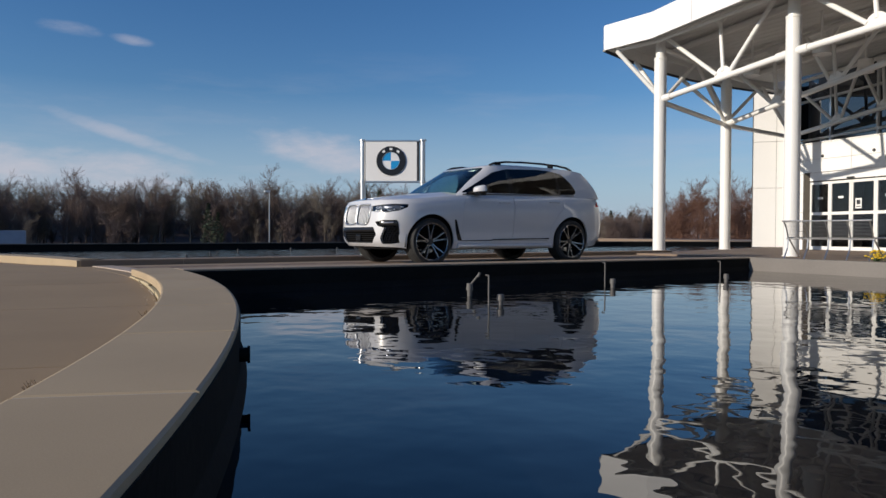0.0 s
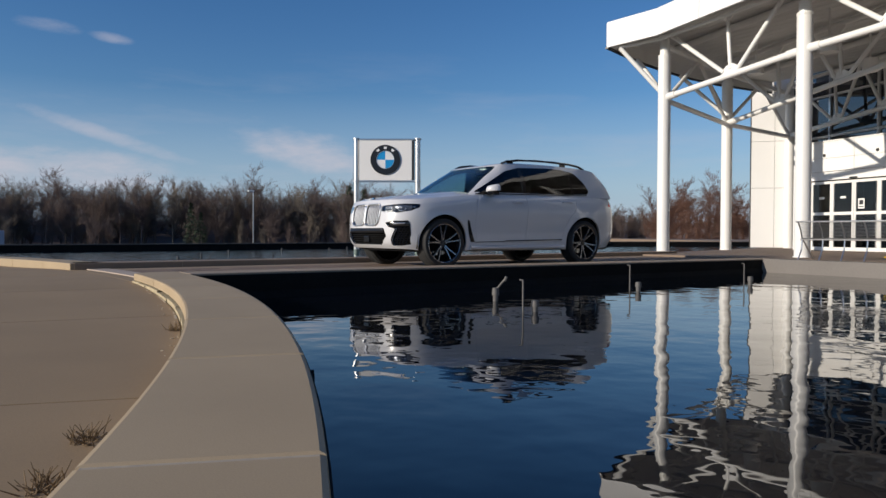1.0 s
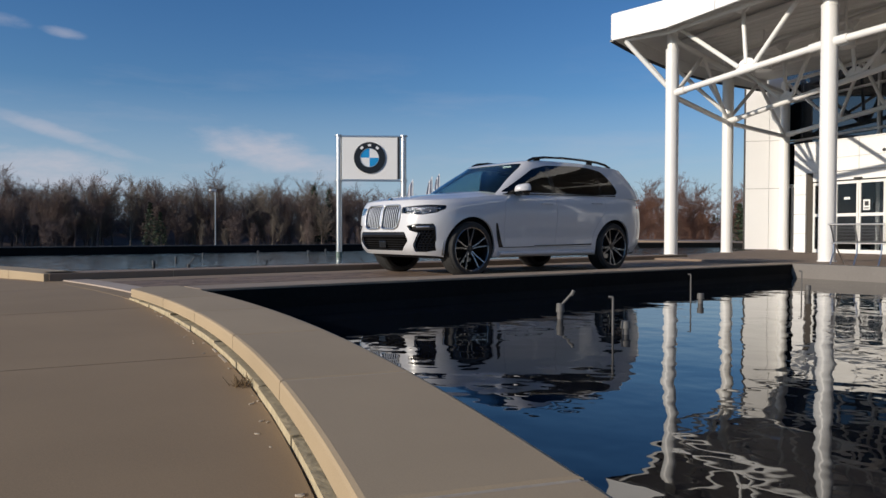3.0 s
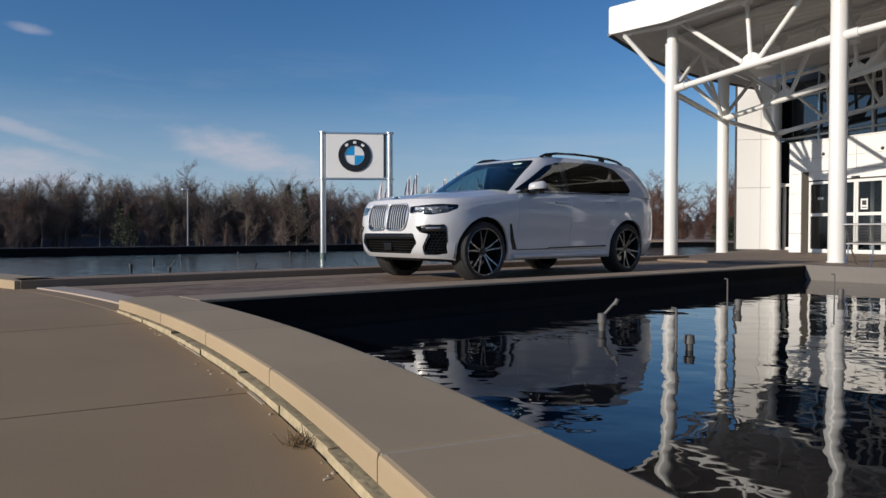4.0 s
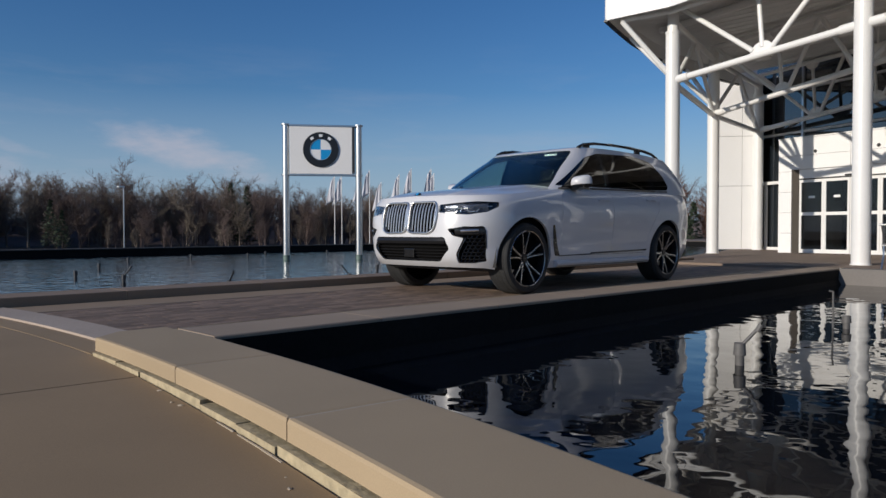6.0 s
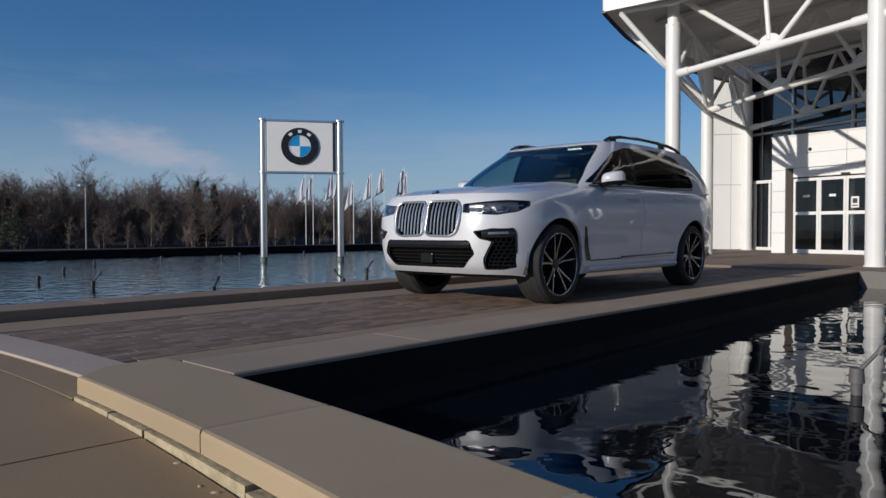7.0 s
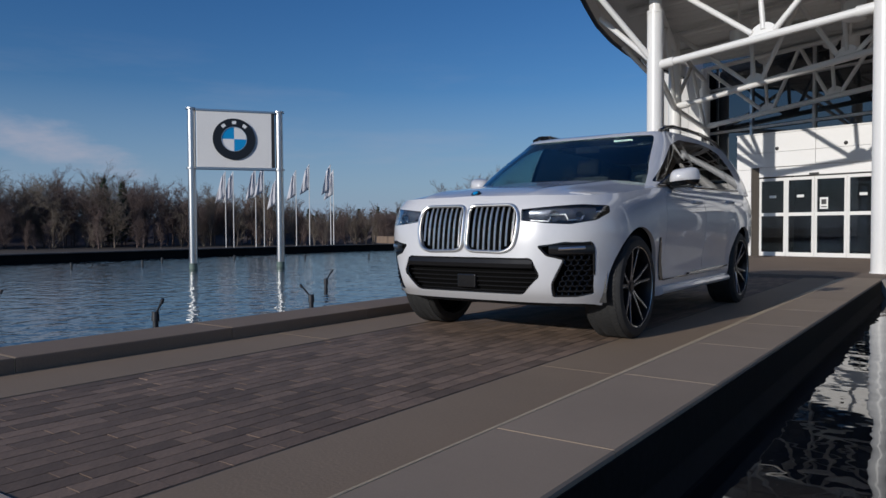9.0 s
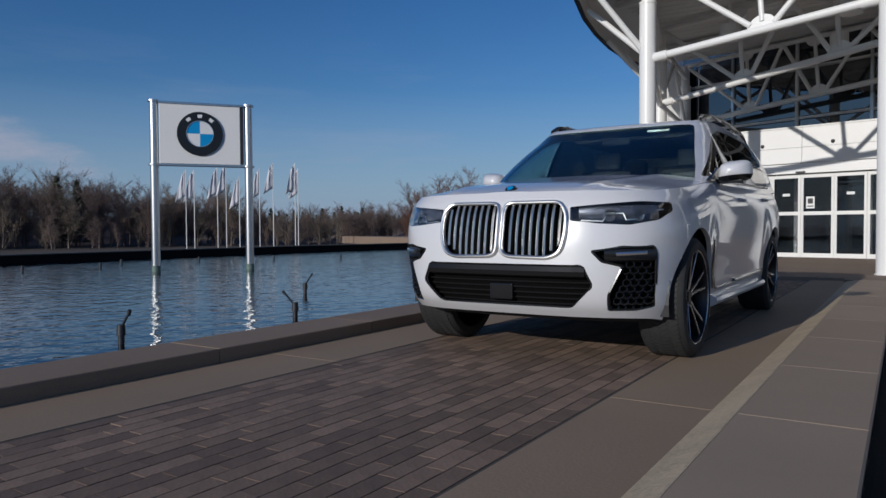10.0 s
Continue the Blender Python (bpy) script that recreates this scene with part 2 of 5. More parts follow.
while y < Y_END + 0.3:
    y1 = min(y + 1.24, Y_END + 0.3)
    bm = bmesh.new()
    prof = [(-9.275, -0.09), (XR, -0.09), (XR, Z_COP - 0.008), (XR - 0.008, Z_COP), (-9.14, Z_COP), (-9.275, 0.004)]
    f0 = [bm.verts.new((px_, y + 0.004, pz + (cop_z(y) - Z_COP if pz > 0.03 else 0))) for px_, pz in prof]
    f1 = [bm.verts.new((px_, y1 - 0.004, pz + (cop_z(y1) - Z_COP if pz > 0.03 else 0))) for px_, pz in prof]
    bm.faces.new(f0), bm.faces.new(f1[::-1])
    for i in range(6):
        bm.faces.new((f0[i], f1[i], f1[(i + 1) % 6], f0[(i + 1) % 6]))
    bmesh.ops.recalc_face_normals(bm, faces=bm.faces)
    part("stone", bm, COPING_S, cop)
    y = y1
part("mortar", sheet_box([(-9.12, 2.08), (XR - 0.02, 2.08), (XR - 0.02, Y_END + 0.25), (-9.12, Y_END + 0.25)]), MORTAR, cop, "pale mortar in the joints")
fil = bmesh.new()
ysf = np.linspace(2.1, Y_END + 0.25, 30)
fr = [[fil.verts.new(p) for p in ((-9.302, y, 0.003), (-9.295, y, 0.014), (-9.15, y, cop_z(y) + 0.001), (-9.14, y, cop_z(y) + 0.002), (-9.135, y, cop_z(y) - 0.01))] for y in ysf]
for p0, p1 in zip(fr, fr[1:]):
    for i in range(4):
        fil.faces.new((p0[i], p0[i + 1], p1[i + 1], p1[i]))
bmesh.ops.recalc_face_normals(fil, faces=fil.faces)
part("fillet", fil, material("pale render fillet", (0.48, 0.38, 0.25), 0.9, vary=0.2, size=0.2, bump=0.5, fine=40), cop, "pale sloped render fillet")
m_out = [ring(R_OUT - 0.015, a) for a in np.linspace(2.6, 60, 60)]
m_in = [ring(R_ST + 0.012, a) for a in np.linspace(60, 1.4, 60)]
part("mortar", prism(m_out + m_in, 0.012, Z_RING - 0.004), MORTAR, cop, "pale mortar in the joints")
# broken footing under the curved stones, with patches of spalled mortar
rng = random.Random(4)
foot = bmesh.new()
a = A_CORNER + 0.05
while a < 60:
    w = rng.uniform(0.8, 2.6)
    r = R_IN + rng.uniform(0.004, 0.012)
    prism(arc_stone(r, R_OUT - 0.1, a, a + w - 0.03, 2), -0.4, 0.013 - min(0.02, 0.004 * (a - A_CORNER)) + rng.uniform(-0.012, 0.0), foot)
    a += w
part("footing", foot, ROUGH_STONE, cop, "spalled mortar footing under the stones")
chips = bmesh.new()
for k in range(60):
    a, r = rng.uniform(A_CORNER + 3, 40), R_IN - abs(rng.gauss(0, 0.035)) - 0.008
    x, y = ring(r, a)
    s = rng.uniform(0.003, 0.009)
    bmesh.ops.create_icosphere(chips, subdivisions=1, radius=s, matrix=Matrix.LocRotScale((x, y, plaza_z(x, y) + s * 0.2), Euler((0, 0, rng.uniform(0, 6))), (1.8, 1, 0.5)))
for k in range(9):
    a0 = rng.uniform(A_CORNER + 3, 30)
    prism(arc_stone(R_IN - rng.uniform(0.010, 0.02), R_IN - 0.004, a0, a0 + rng.uniform(0.3, 1.0), 3), -0.2, plaza_z(*ring(R_IN, a0)) + 0.003, chips)
tagged(part("mortar_chips", chips, MORTAR), "pale crumbs of mortar beside the coping", "rubble", kind="stuff")

# dry weeds rooted in the joint
STRAW = material("dry weed stalks", (0.16, 0.11, 0.06), 0.9, vary=0.3)
for wx, wy in ((-2.86, 0.20), (-2.5, 0.06), (-5.05, 1.0)):
    wd0 = empty("dry_weed", pose(wx, wy, plaza_z(wx, wy)), "small tuft of dry brown weed in the joint", "weed", "dry weeds")
    bm = bmesh.new()
    for k in range(46):
        t0 = rng.uniform(0, 6.28)
        p = Vector((rng.gauss(0, 0.035), rng.gauss(0, 0.02), 0))
        q = p + Vector((math.cos(t0) * rng.uniform(0.01, 0.05), math.sin(t0) * rng.uniform(0.01, 0.05), rng.uniform(0.01, 0.05)))
        tube(p, q, 0.0022, 4, bm, 0.001)
    tagged(part("stalks", bm, STRAW, wd0), kind="stuff")

# left coping, higher, with a dark shaded drive face
COPING_L = material("brown coping stone", (0.235, 0.168, 0.112), 0.75, vary=0.12, size=0.9, bump=0.12, fine=80, per_object=0.06)
copl = empty("pool_coping", pose(0, 0, 0), "raised brown stone coping beside the drive", "coping", kind="structure")
y = 1.42
while y < 15.4:
    y1 = min(y + 1.53, 15.4)
    part("stone", block([(XL - 0.5, y + 0.003), (XL, y + 0.003), (XL, y1 - 0.003), (XL - 0.5, y1 - 0.003)], -0.15, Z_COPL), COPING_L, copl)
    y = y1
part("mortar", prism([(XL - 0.48, 1.52), (XL - 0.006, 1.52), (XL - 0.006, 15.38), (XL - 0.48, 15.38)], -0.15, Z_COPL - 0.004), ROUGH_STONE, copl)
aL = math.degrees(math.asin((XL - 0.02 - CX) / R_IN))
for k in range(12):
    part("stone", block(arc_stone(R_IN, R_OUT - 0.05, aL - 4.0 * k - 0.01, aL - 4.0 * (k + 1) + 0.01), -0.3, Z_COPL), COPING, copl)

# drive: concrete bands, pavers, mouth strip
drive = empty("driveway", pose(0, 0, 0), "paver driveway between two concrete bands", "driveway", kind="structure")
PX0, PX1 = -11.57, -9.81
part("bed", box(XL - 0.1, -9.28, 1.79, 14.0, -0.5, -0.004), JOINT, drive)
for x0, x1 in ((PX1 + 0.014, -9.30), (XL + 0.006, PX0 - 0.026)):
    ys = [2.16 if x0 > -11 else 1.87, 4.9, 8.0, 11.0, 14.0]
    for y0, y1 in zip(ys, ys[1:]):
        part("band", box(x0, x1, y0 + 0.002, y1 - 0.002, -0.12, 0.0, 0.004), BAND, drive)
R_M0, R_M1 = 18.182, 18.475
a_m = math.degrees(math.asin((-9.55 - CX) / R_M0))
apron = [ring(R_IN + 0.009, a) for a in np.linspace(aL + 0.05, A_CORNER - 0.05, 8)] + [(-9.29, 1.80)] + [ring(R_M0 - 0.004, a) for a in np.linspace(a_m, aL + 0.09, 10)]
part("apron", block(apron, -0.3, -0.008, 0.004), CONCRETE, drive, "tan concrete apron")
part("band", box(-9.544, -9.289, 1.806, 2.156, -0.12, 0.0, 0.003), BAND, drive)
mouth = arc_stone(R_M0, R_M1, aL + 0.09, a_m, 10)
part("mouth_strip", block(mouth, -0.12, 0.006, 0.006), material("pale new concrete", (0.40, 0.325, 0.26), 0.75, vary=0.14, bump=0.1), drive, "pale smooth concrete strip")

# paved terrace before the building, and the pool basins
RTER = material("brown terrace paving", (0.22, 0.16, 0.115), 0.8, vary=0.14, size=1.6, bump=0.15, fine=50)
terrace = empty("terrace", pose(0, 0, 0), "brown concrete terrace before the entrance", "terrace", kind="structure")
part("slab", prism([(XL + 0.0, 14.004), (-9.33, 14.004), (-9.33, Y_END + 0.304), (16, Y_END - 2.0), (40, 5), (40, 60), (-60, 60), (-27, 44), (-19.5, 40), (-12.8, 15.404), (XL, 15.404)], -0.7, Z_COP - 0.004), RTER, terrace)
LIP = material("grey pool wall", (0.17, 0.155, 0.14), 0.75, vary=0.12, size=0.8, bump=0.15)
bm = bmesh.new()
for (x0, y0), (x1, y1) in (((XR, Y_END), (16, Y_END - 2.3)), ((16, Y_END - 2.3), (40, 4.7))):
    q = [bm.verts.new(p) for p in ((x0, y0, Z_COP + 0.0), (x1, y1, Z_COP + 0.0), (x1, y1 - 0.12, -0.6), (x0, y0 - 0.12, -0.6), (x0, y0 + 0.35, Z_COP), (x1, y1 + 0.35, Z_COP))]
    bm.faces.new((q[0], q[1], q[2], q[3])), bm.faces.new((q[4], q[5], q[1], q[0]))
bmesh.ops.recalc_face_normals(bm, faces=bm.faces)
part("pool_edge", bm, LIP, terrace, "grey concrete pool wall")


def liner(name, top, out, parent):
    """A sloping black basin wall under a coping edge; out is the lean towards the water."""
    rows = [[(x, y, -0.092) for x, y in top], [(x + ox, y + oy, -0.75) for (x, y), (ox, oy) in zip(top, out)]]
    return sheet(name, rows, BLACK_LINER, parent)


basin = empty("pool_basin", pose(0, 0, 0), "black lined reflecting pool basin", "pool", kind="structure")
ys = np.linspace(2.05, Y_END + 0.1, 24)
liner("wall", [(XR - 0.02, y) for y in ys], [(0.38, 0)] * 24, basin)
lin = box(XR - 0.05, XR + 0.006, 2.11, Y_END, -0.3, 0.0)
for v in lin.verts:
    if v.co.z > -0.1:
        v.co.z = cop_z(v.co.y) - 0.022
part("lining", lin, BLACK_LINER, basin)
lr = np.linspace(2.3, 70, 70)
part("lining", prism([ring(R_OUT + 0.006, a) for a in lr] + [ring(R_OUT - 0.03, a) for a in lr[::-1]], -0.35, Z_RING - 0.02), BLACK_LINER, basin)
aa = np.linspace(2.2, 110, 90)
liner("wall", [ring(R_OUT - 0.02, a) for a in aa], [(0.3 * math.sin(radians(a)), 0.3 * math.cos(radians(a))) for a in aa], basin)
part("bottom", prism([(-9.2, -30), (60, -30), (60, 14), (-9.2, 14)], -1.15, -0.8), BLACK_LINER, basin)


for aq in (19.22,):
    px0, py0 = ring(R_OUT - 0.02, aq)
    px1, py1 = ring(R_OUT + 0.055, aq)
    sk = empty("drain_spout", pose(0, 0, 0), "short black drain spout on the pool wall", "spout")
    part("pipe", tube((px0, py0, -0.06), (px1, py1, -0.06), 0.035, 16), BLACK_LINER, sk)
    part("flange", tube(ring(R_OUT + 0.042, aq) + (-0.06,), (px1, py1, -0.06), 0.042, 16), BLACK_LINER, sk)


def water_material(name, scale, strength, stretch):
    m = bpy.data.materials.new(name)
    m.use_nodes = True
    n, l = m.node_tree.nodes, m.node_tree.links
    b = n["Principled BSDF"]
    b.inputs["Base Color"].default_value = (0.004, 0.006, 0.010, 1)
    b.inputs["Roughness"].default_value, b.inputs["IOR"].default_value = 0.0, 1.42
    co, mp = n.new("ShaderNodeTexCoord"), n.new("ShaderNodeMapping")
    mp.inputs["Scale"].default_value = stretch
    mp.inputs["Rotation"].default_value = (0, 0, radians(-35))
    l.new(co.outputs["Object"], mp.inputs["Vector"])
    t1, t2 = n.new("ShaderNodeTexNoise"), n.new("ShaderNodeTexNoise")
    t1.inputs["Scale"].default_value, t1.inputs["Detail"].default_value = scale, 2
    t2.inputs["Scale"].default_value, t2.inputs["Detail"].default_value = scale * 4.5, 1
    l.new(mp.outputs[0], t1.inputs["Vector"]), l.new(mp.outputs[0], t2.inputs["Vector"])
    ad = n.new("ShaderNodeMath")
    ad.operation, ad.inputs[1].default_value = "MULTIPLY_ADD", 0.12
    l.new(t2.outputs["Fac"], ad.inputs[0]), l.new(t1.outputs["Fac"], ad.inputs[2])
    bp = n.new("ShaderNodeBump")
    bp.inputs["Strength"].default_value, bp.inputs["Distance"].default_value = 1.0, strength
    l.new(ad.outputs[0], bp.inputs["Height"]), l.new(bp.outputs["Normal"], b.inputs["Normal"])
    return m


CALM = water_material("calm dark water", 1.5, 0.009, (1, 1, 1))
RIPPLED = water_material("wind-rippled water", 3.6, 0.016, (1, 1, 1))
setting(part("water", prism([(XR - 0.01, 2.0)] + [ring(R_OUT - 0.03, a) for a in np.linspace(2.3, 110, 60)] + [(60, -20), (60, 14), (XR - 0.01, Y_END + 0.1)], Z_WATER - 0.02, Z_WATER), CALM), "calm dark reflecting pool water", "water")
left_pool = [(XL - 0.45, 1.9), (XL - 0.45, 15.2), (-19.3, 40), (-27, 43.5), (-30.9, 34), (-32.6, 27), (-33.2, 20), (-33.2, -12)] + [ring(R_OUT - 0.1, a) for a in np.linspace(-75, aL - 0.5, 20)]
setting(part("water", prism(left_pool, Z_WATER - 0.02, Z_WATER), RIPPLED), "wind-rippled blue pool water", "water")
part("bottom", prism([(-34, -12), (XL - 0.45, -12), (XL - 0.45, 15.2), (-19.3, 40), (-27, 44), (-34, 34)], -1.15, -0.8), BLACK_LINER, basin)

# far rim of the left pool: dark wall with a thin cap
rim = empty("pool_rim", pose(0, 0, 0), "low black pool rim with a thin stone cap", "wall", kind="structure")
line = [(-33.0, -60), (-33.0, -20), (-33.0, 0), (-33.0, 12), (-32.9, 20), (-32.4, 27), (-30.8, 34), (-27, 43.5), (-19.4, 40.2)]
for (x0, y0), (x1, y1) in zip(line, line[1:]):
    d = Vector((x1 - x0, y1 - y0)).normalized()
    nx, ny = d.y, -d.x
    part("wall", prism([(x0, y0), (x1, y1), (x1 - nx * 0.3, y1 - ny * 0.3), (x0 - nx * 0.3, y0 - ny * 0.3)], -2.2, 0.02), BLACK_LINER, rim)
    part("cap", prism([(x0 + nx * 0.05, y0 + ny * 0.05), (x1 + nx * 0.05, y1 + ny * 0.05), (x1 - nx * 0.4, y1 - ny * 0.4), (x0 - nx * 0.4, y0 - ny * 0.4)], 0.022, 0.06), material("dark rim cap", (0.12, 0.1, 0.085), 0.8), rim)

# ---- canopy ----
def column(x, y, z0, z1, r):
    c = empty("column", pose(x, y, z0), "round white painted steel column", "column", "canopy columns")
    part("shaft", tube((0, 0, 0), (0, 0, z1 - z0 - 0.66), r, 32), WHITE_STEEL, c, smooth=True)
    part("neck", tube((0, 0, z1 - z0 - 0.66), (0, 0, z1 - z0), r * 0.78, 32), WHITE_STEEL, c, smooth=True)
    part("collar", tube((0, 0, z1 - z0 - 0.70), (0, 0, z1 - z0 - 0.65), r * 1.05, 32), WHITE_STEEL, c, smooth=True)
    part("base_ring", tube((0, 0, 0), (0, 0, 0.02), r * 1.12, 32), WHITE_STEEL, c)
    return c


C1, C2, C3, C4 = (-12.92, 15.75), (-13.95, 20.2), (-8.8, 15.15), (-14.5, 24.9)
C5, C6 = (-7.55, 18.0), (-4.9, 14.2)
for x, y in (C1, C2, C3, C4, C5, C6):
    column(x, y, Z_COP - 0.004, 5.98, 0.165)


def half_disc(c, along, r, t, up=1):
    """A half-round gusset plate, flat side on a chord."""
    bm = bmesh.new()
    along = Vector(along).normalized()
    side = along.cross(Vector((0, 0, 1))).normalized() * t
    pts = [Vector(c) + along * r * math.cos(k * math.pi / 14) + Vector((0, 0, up * r * math.sin(k * math.pi / 14))) for k in range(15)]
    f0, f1 = [bm.verts.new(p + side) for p in pts], [bm.verts.new(p - side) for p in pts]
    bm.faces.new(f0), bm.faces.new(f1[::-1])
    for i in range(15):
        j = (i + 1) % 15
        bm.faces.new((f0[i], f0[j], f1[j], f1[i]))
    bmesh.ops.recalc_face_normals(bm, faces=bm.faces)
    return bm


def truss(p, q, zp, zq, ztop, knots, first_down=True):
    """Lower chord from p to q, top chord, gusset knots with posts and diagonals."""
    t = empty("roof_truss", pose(0, 0, 0), "white tubular steel truss with half-round gusset plates", "truss", "canopy trusses")
    P, Q = Vector((*p, zp)), Vector((*q, zq))
    d = (Q - P).normalized()
    flat = Vector((d.x, d.y, 0)).normalized()
    part("lower_chord", tube(P, Q, 0.075, 20), WHITE_STEEL, t, smooth=True)
    part("top_chord", tube((*p, ztop), (*q, ztop), 0.07, 20), WHITE_STEEL, t, smooth=True)
    for e, s in ((P, 1), (Q, -1)):
        part("sleeve", tube(e, e + d * s * 0.42, 0.095, 20), WHITE_STEEL, t, smooth=True)
    n = len(knots)
    K = [P.lerp(Q, k) for k in knots]
    for i, k in enumerate(K):
        part("gusset", half_disc(k, d, 0.27, 0.022), WHITE_STEEL, t)
        top = Vector((k.x, k.y, ztop)) + flat * -0.12
        part("gusset", half_disc(top, flat, 0.24, 0.022, -1), WHITE_STEEL, t)
        part("post", tube(k + Vector((0, 0, 0.15)), top, 0.05, 14), WHITE_STEEL, t, smooth=True)
        a = P.lerp(Q, knots[i - 1] if i else 0.0)
        b = P.lerp(Q, knots[i + 1] if i < n - 1 else 1.0)
        za = Vector(((a.x + k.x) / 2, (a.y + k.y) / 2, ztop)) if i else Vector((P.x, P.y, ztop - 0.05)) + flat * 0.1
        zb = Vector(((b.x + k.x) / 2, (b.y + k.y) / 2, ztop)) if i < n - 1 else Vector((Q.x, Q.y, ztop + 0.35)) - flat * 0.1
        part("diagonal", tube(k + Vector((0, 0, 0.1)) - flat * 0.2, za, 0.055, 14), WHITE_STEEL, t, smooth=True)
        part("diagonal", tube(k + Vector((0, 0, 0.1)) + flat * 0.2, zb, 0.055, 14), WHITE_STEEL, t, smooth=True)
    return t


truss(C1, C3, 4.2, 4.55, 5.96, [0.525])
truss(C3, C6, 4.55, 4.6, 5.96, [0.5])
truss(C2, C5, 4.05, 4.72, 5.96, [0.335, 0.655])
truss(C4, (-6.2, 21.3), 4.1, 4.75, 5.96, [0.25, 0.475, 0.75])
ring_beam = empty("ring_beam", pose(0, 0, 0), "white tubular tie between the columns", "beam", "canopy ties")
for a, b, z0, z1 in ((C1, C2, 4.15, 4.02), (C2, C4, 4.02, 4.06), (C1, C2, 5.6, 5.6), (C2, C4, 5.6, 5.6)):
    part("tie", tube((*a, z0), (*b, z1), 0.07, 18), WHITE_STEEL, ring_beam, smooth=True)
for a, b in ((C1, C2), (C2, C4)):
    m = ((a[0] + b[0]) / 2, (a[1] + b[1]) / 2)
    part("brace", tube((*b, 4.05), (*m, 5.6), 0.055, 14), WHITE_STEEL, ring_beam, smooth=True)
    part("brace", tube((*a, 4.1), (*m, 5.6), 0.055, 14), WHITE_STEEL, ring_beam, smooth=True)
for (cx, cy), ends in ((C1, ((-13.85, 15.05), (-14.45, 16.5))), (C2, ((-15.0, 19.2), (-15.1, 20.9)))):
    for ex, ey in ends:
        part("outrigger", tube((cx, cy, 4.25), (ex, ey, 5.62), 0.06, 16), WHITE_STEEL, ring_beam, smooth=True)

EDGE_L = [(-15.0, 24.6), (-15.3, 21.8), (-15.26, 20.2), (-15.08, 18.7), (-14.8, 17.2), (-14.45, 15.9), (-14.17, 14.93)]
EDGE_F = [(-14.17, 14.93), (-12.6, 15.04), (-9.5, 14.28), (-6.4, 13.2), (-3.2, 11.6), (0.4, 9.4), (6, 5.6)]
canopy = empty("canopy_roof", pose(0, 0, 0), "white panelled canopy roof with a grey metal soffit", "canopy", kind="structure")
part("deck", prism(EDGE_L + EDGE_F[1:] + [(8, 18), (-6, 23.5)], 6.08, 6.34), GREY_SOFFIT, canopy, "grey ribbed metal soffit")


def fascia(p, q, z0, z1, t=0.06):
    d = (Vector(q) - Vector(p)).normalized()
    n = Vector((d.y, -d.x)) * t
    g = d * 0.006
    p, q = Vector(p) + g, Vector(q) - g
    return block([p.to_tuple(), q.to_tuple(), (q + n).to_tuple(), (p + n).to_tuple()], z0, z1, 0.008)


for p, q in zip(EDGE_F, EDGE_F[1:]):
    k = max(1, round((Vector(q) - Vector(p)).length / 1.7))
    for i in range(k):
        a, b = Vector(p).lerp(Vector(q), i / k), Vector(p).lerp(Vector(q), (i + 1) / k)
        part("fascia_panel", fascia(a, b, 5.68, 6.37), WHITE_PANEL, canopy)
for p, q in zip(EDGE_L, EDGE_L[1:]):
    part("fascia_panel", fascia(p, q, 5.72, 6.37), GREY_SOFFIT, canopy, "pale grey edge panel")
    part("edge_trim", fascia(p, q, 5.665, 5.716, 0.09), DARK_METAL, canopy, "dark thin edge trim")
bm = bmesh.new()
for k in range(26):
    y = 15.6 + k * 0.34
    box(-14.2 if y > 16 else -13.5, 3, y, y + 0.03, 6.07, 6.082, bm=bm)
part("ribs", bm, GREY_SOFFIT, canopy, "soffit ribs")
for x0, y0, x1, y1 in ((-14.2, 17.6, -3, 14.5), (-14.6, 22.4, -5, 19.4)):
    part("purlin", tube((x0, y0, 5.97), (x1, y1, 5.97), 0.09, 12), WHITE_STEEL, canopy)
part("edge_tube", tube((-13.9, 15.1, 5.66), (-12.75, 15.3, 5.66), 0.05, 12), WHITE_STEEL, canopy)
part("edge_tube", tube((-12.75, 15.3, 5.66), (-8.8, 14.5, 5.66), 0.05, 12), WHITE_STEEL, canopy)


def flood(x, y, z):
    f = empty("flood_lamp", pose(x, y, z), "white can floodlight hanging under the canopy", "lamp", "canopy lamps")
    part("can", tube((0, 0, -0.32), (0, 0, 0), 0.2, 24), WHITE_STEEL, f, smooth=True)
    part("rim", tube((0, 0, -0.36), (0, 0, -0.32), 0.215, 24), WHITE_STEEL, f)
    part("hanger", tube((0, 0, 0), (0, 0, 6.08 - z), 0.03, 8), WHITE_STEEL, f)


for x, y in ((-11.9, 18.4), (-9.5, 17.6), (-9.9, 20.6)):
    flood(x, y, 5.35)

# ---- building ----
WALL_A, WALL_B = Vector((-15.2, 25.7)), Vector((6.0, 17.6))
wd = (WALL_B - WALL_A).normalized()
wn_ = Vector((wd.y, -wd.x))


def wall_pt(s, out=0.0):
    return (WALL_A + wd * s + wn_ * out).to_tuple()


def slab(s0, s1, o0, o1, z0, z1, bevel=0.0):
    pts = [wall_pt(s0, o0), wall_pt(s1, o0), wall_pt(s1, o1), wall_pt(s0, o1)]
    return block(pts, z0, z1, bevel) if bevel else prism(pts, z0, z1)


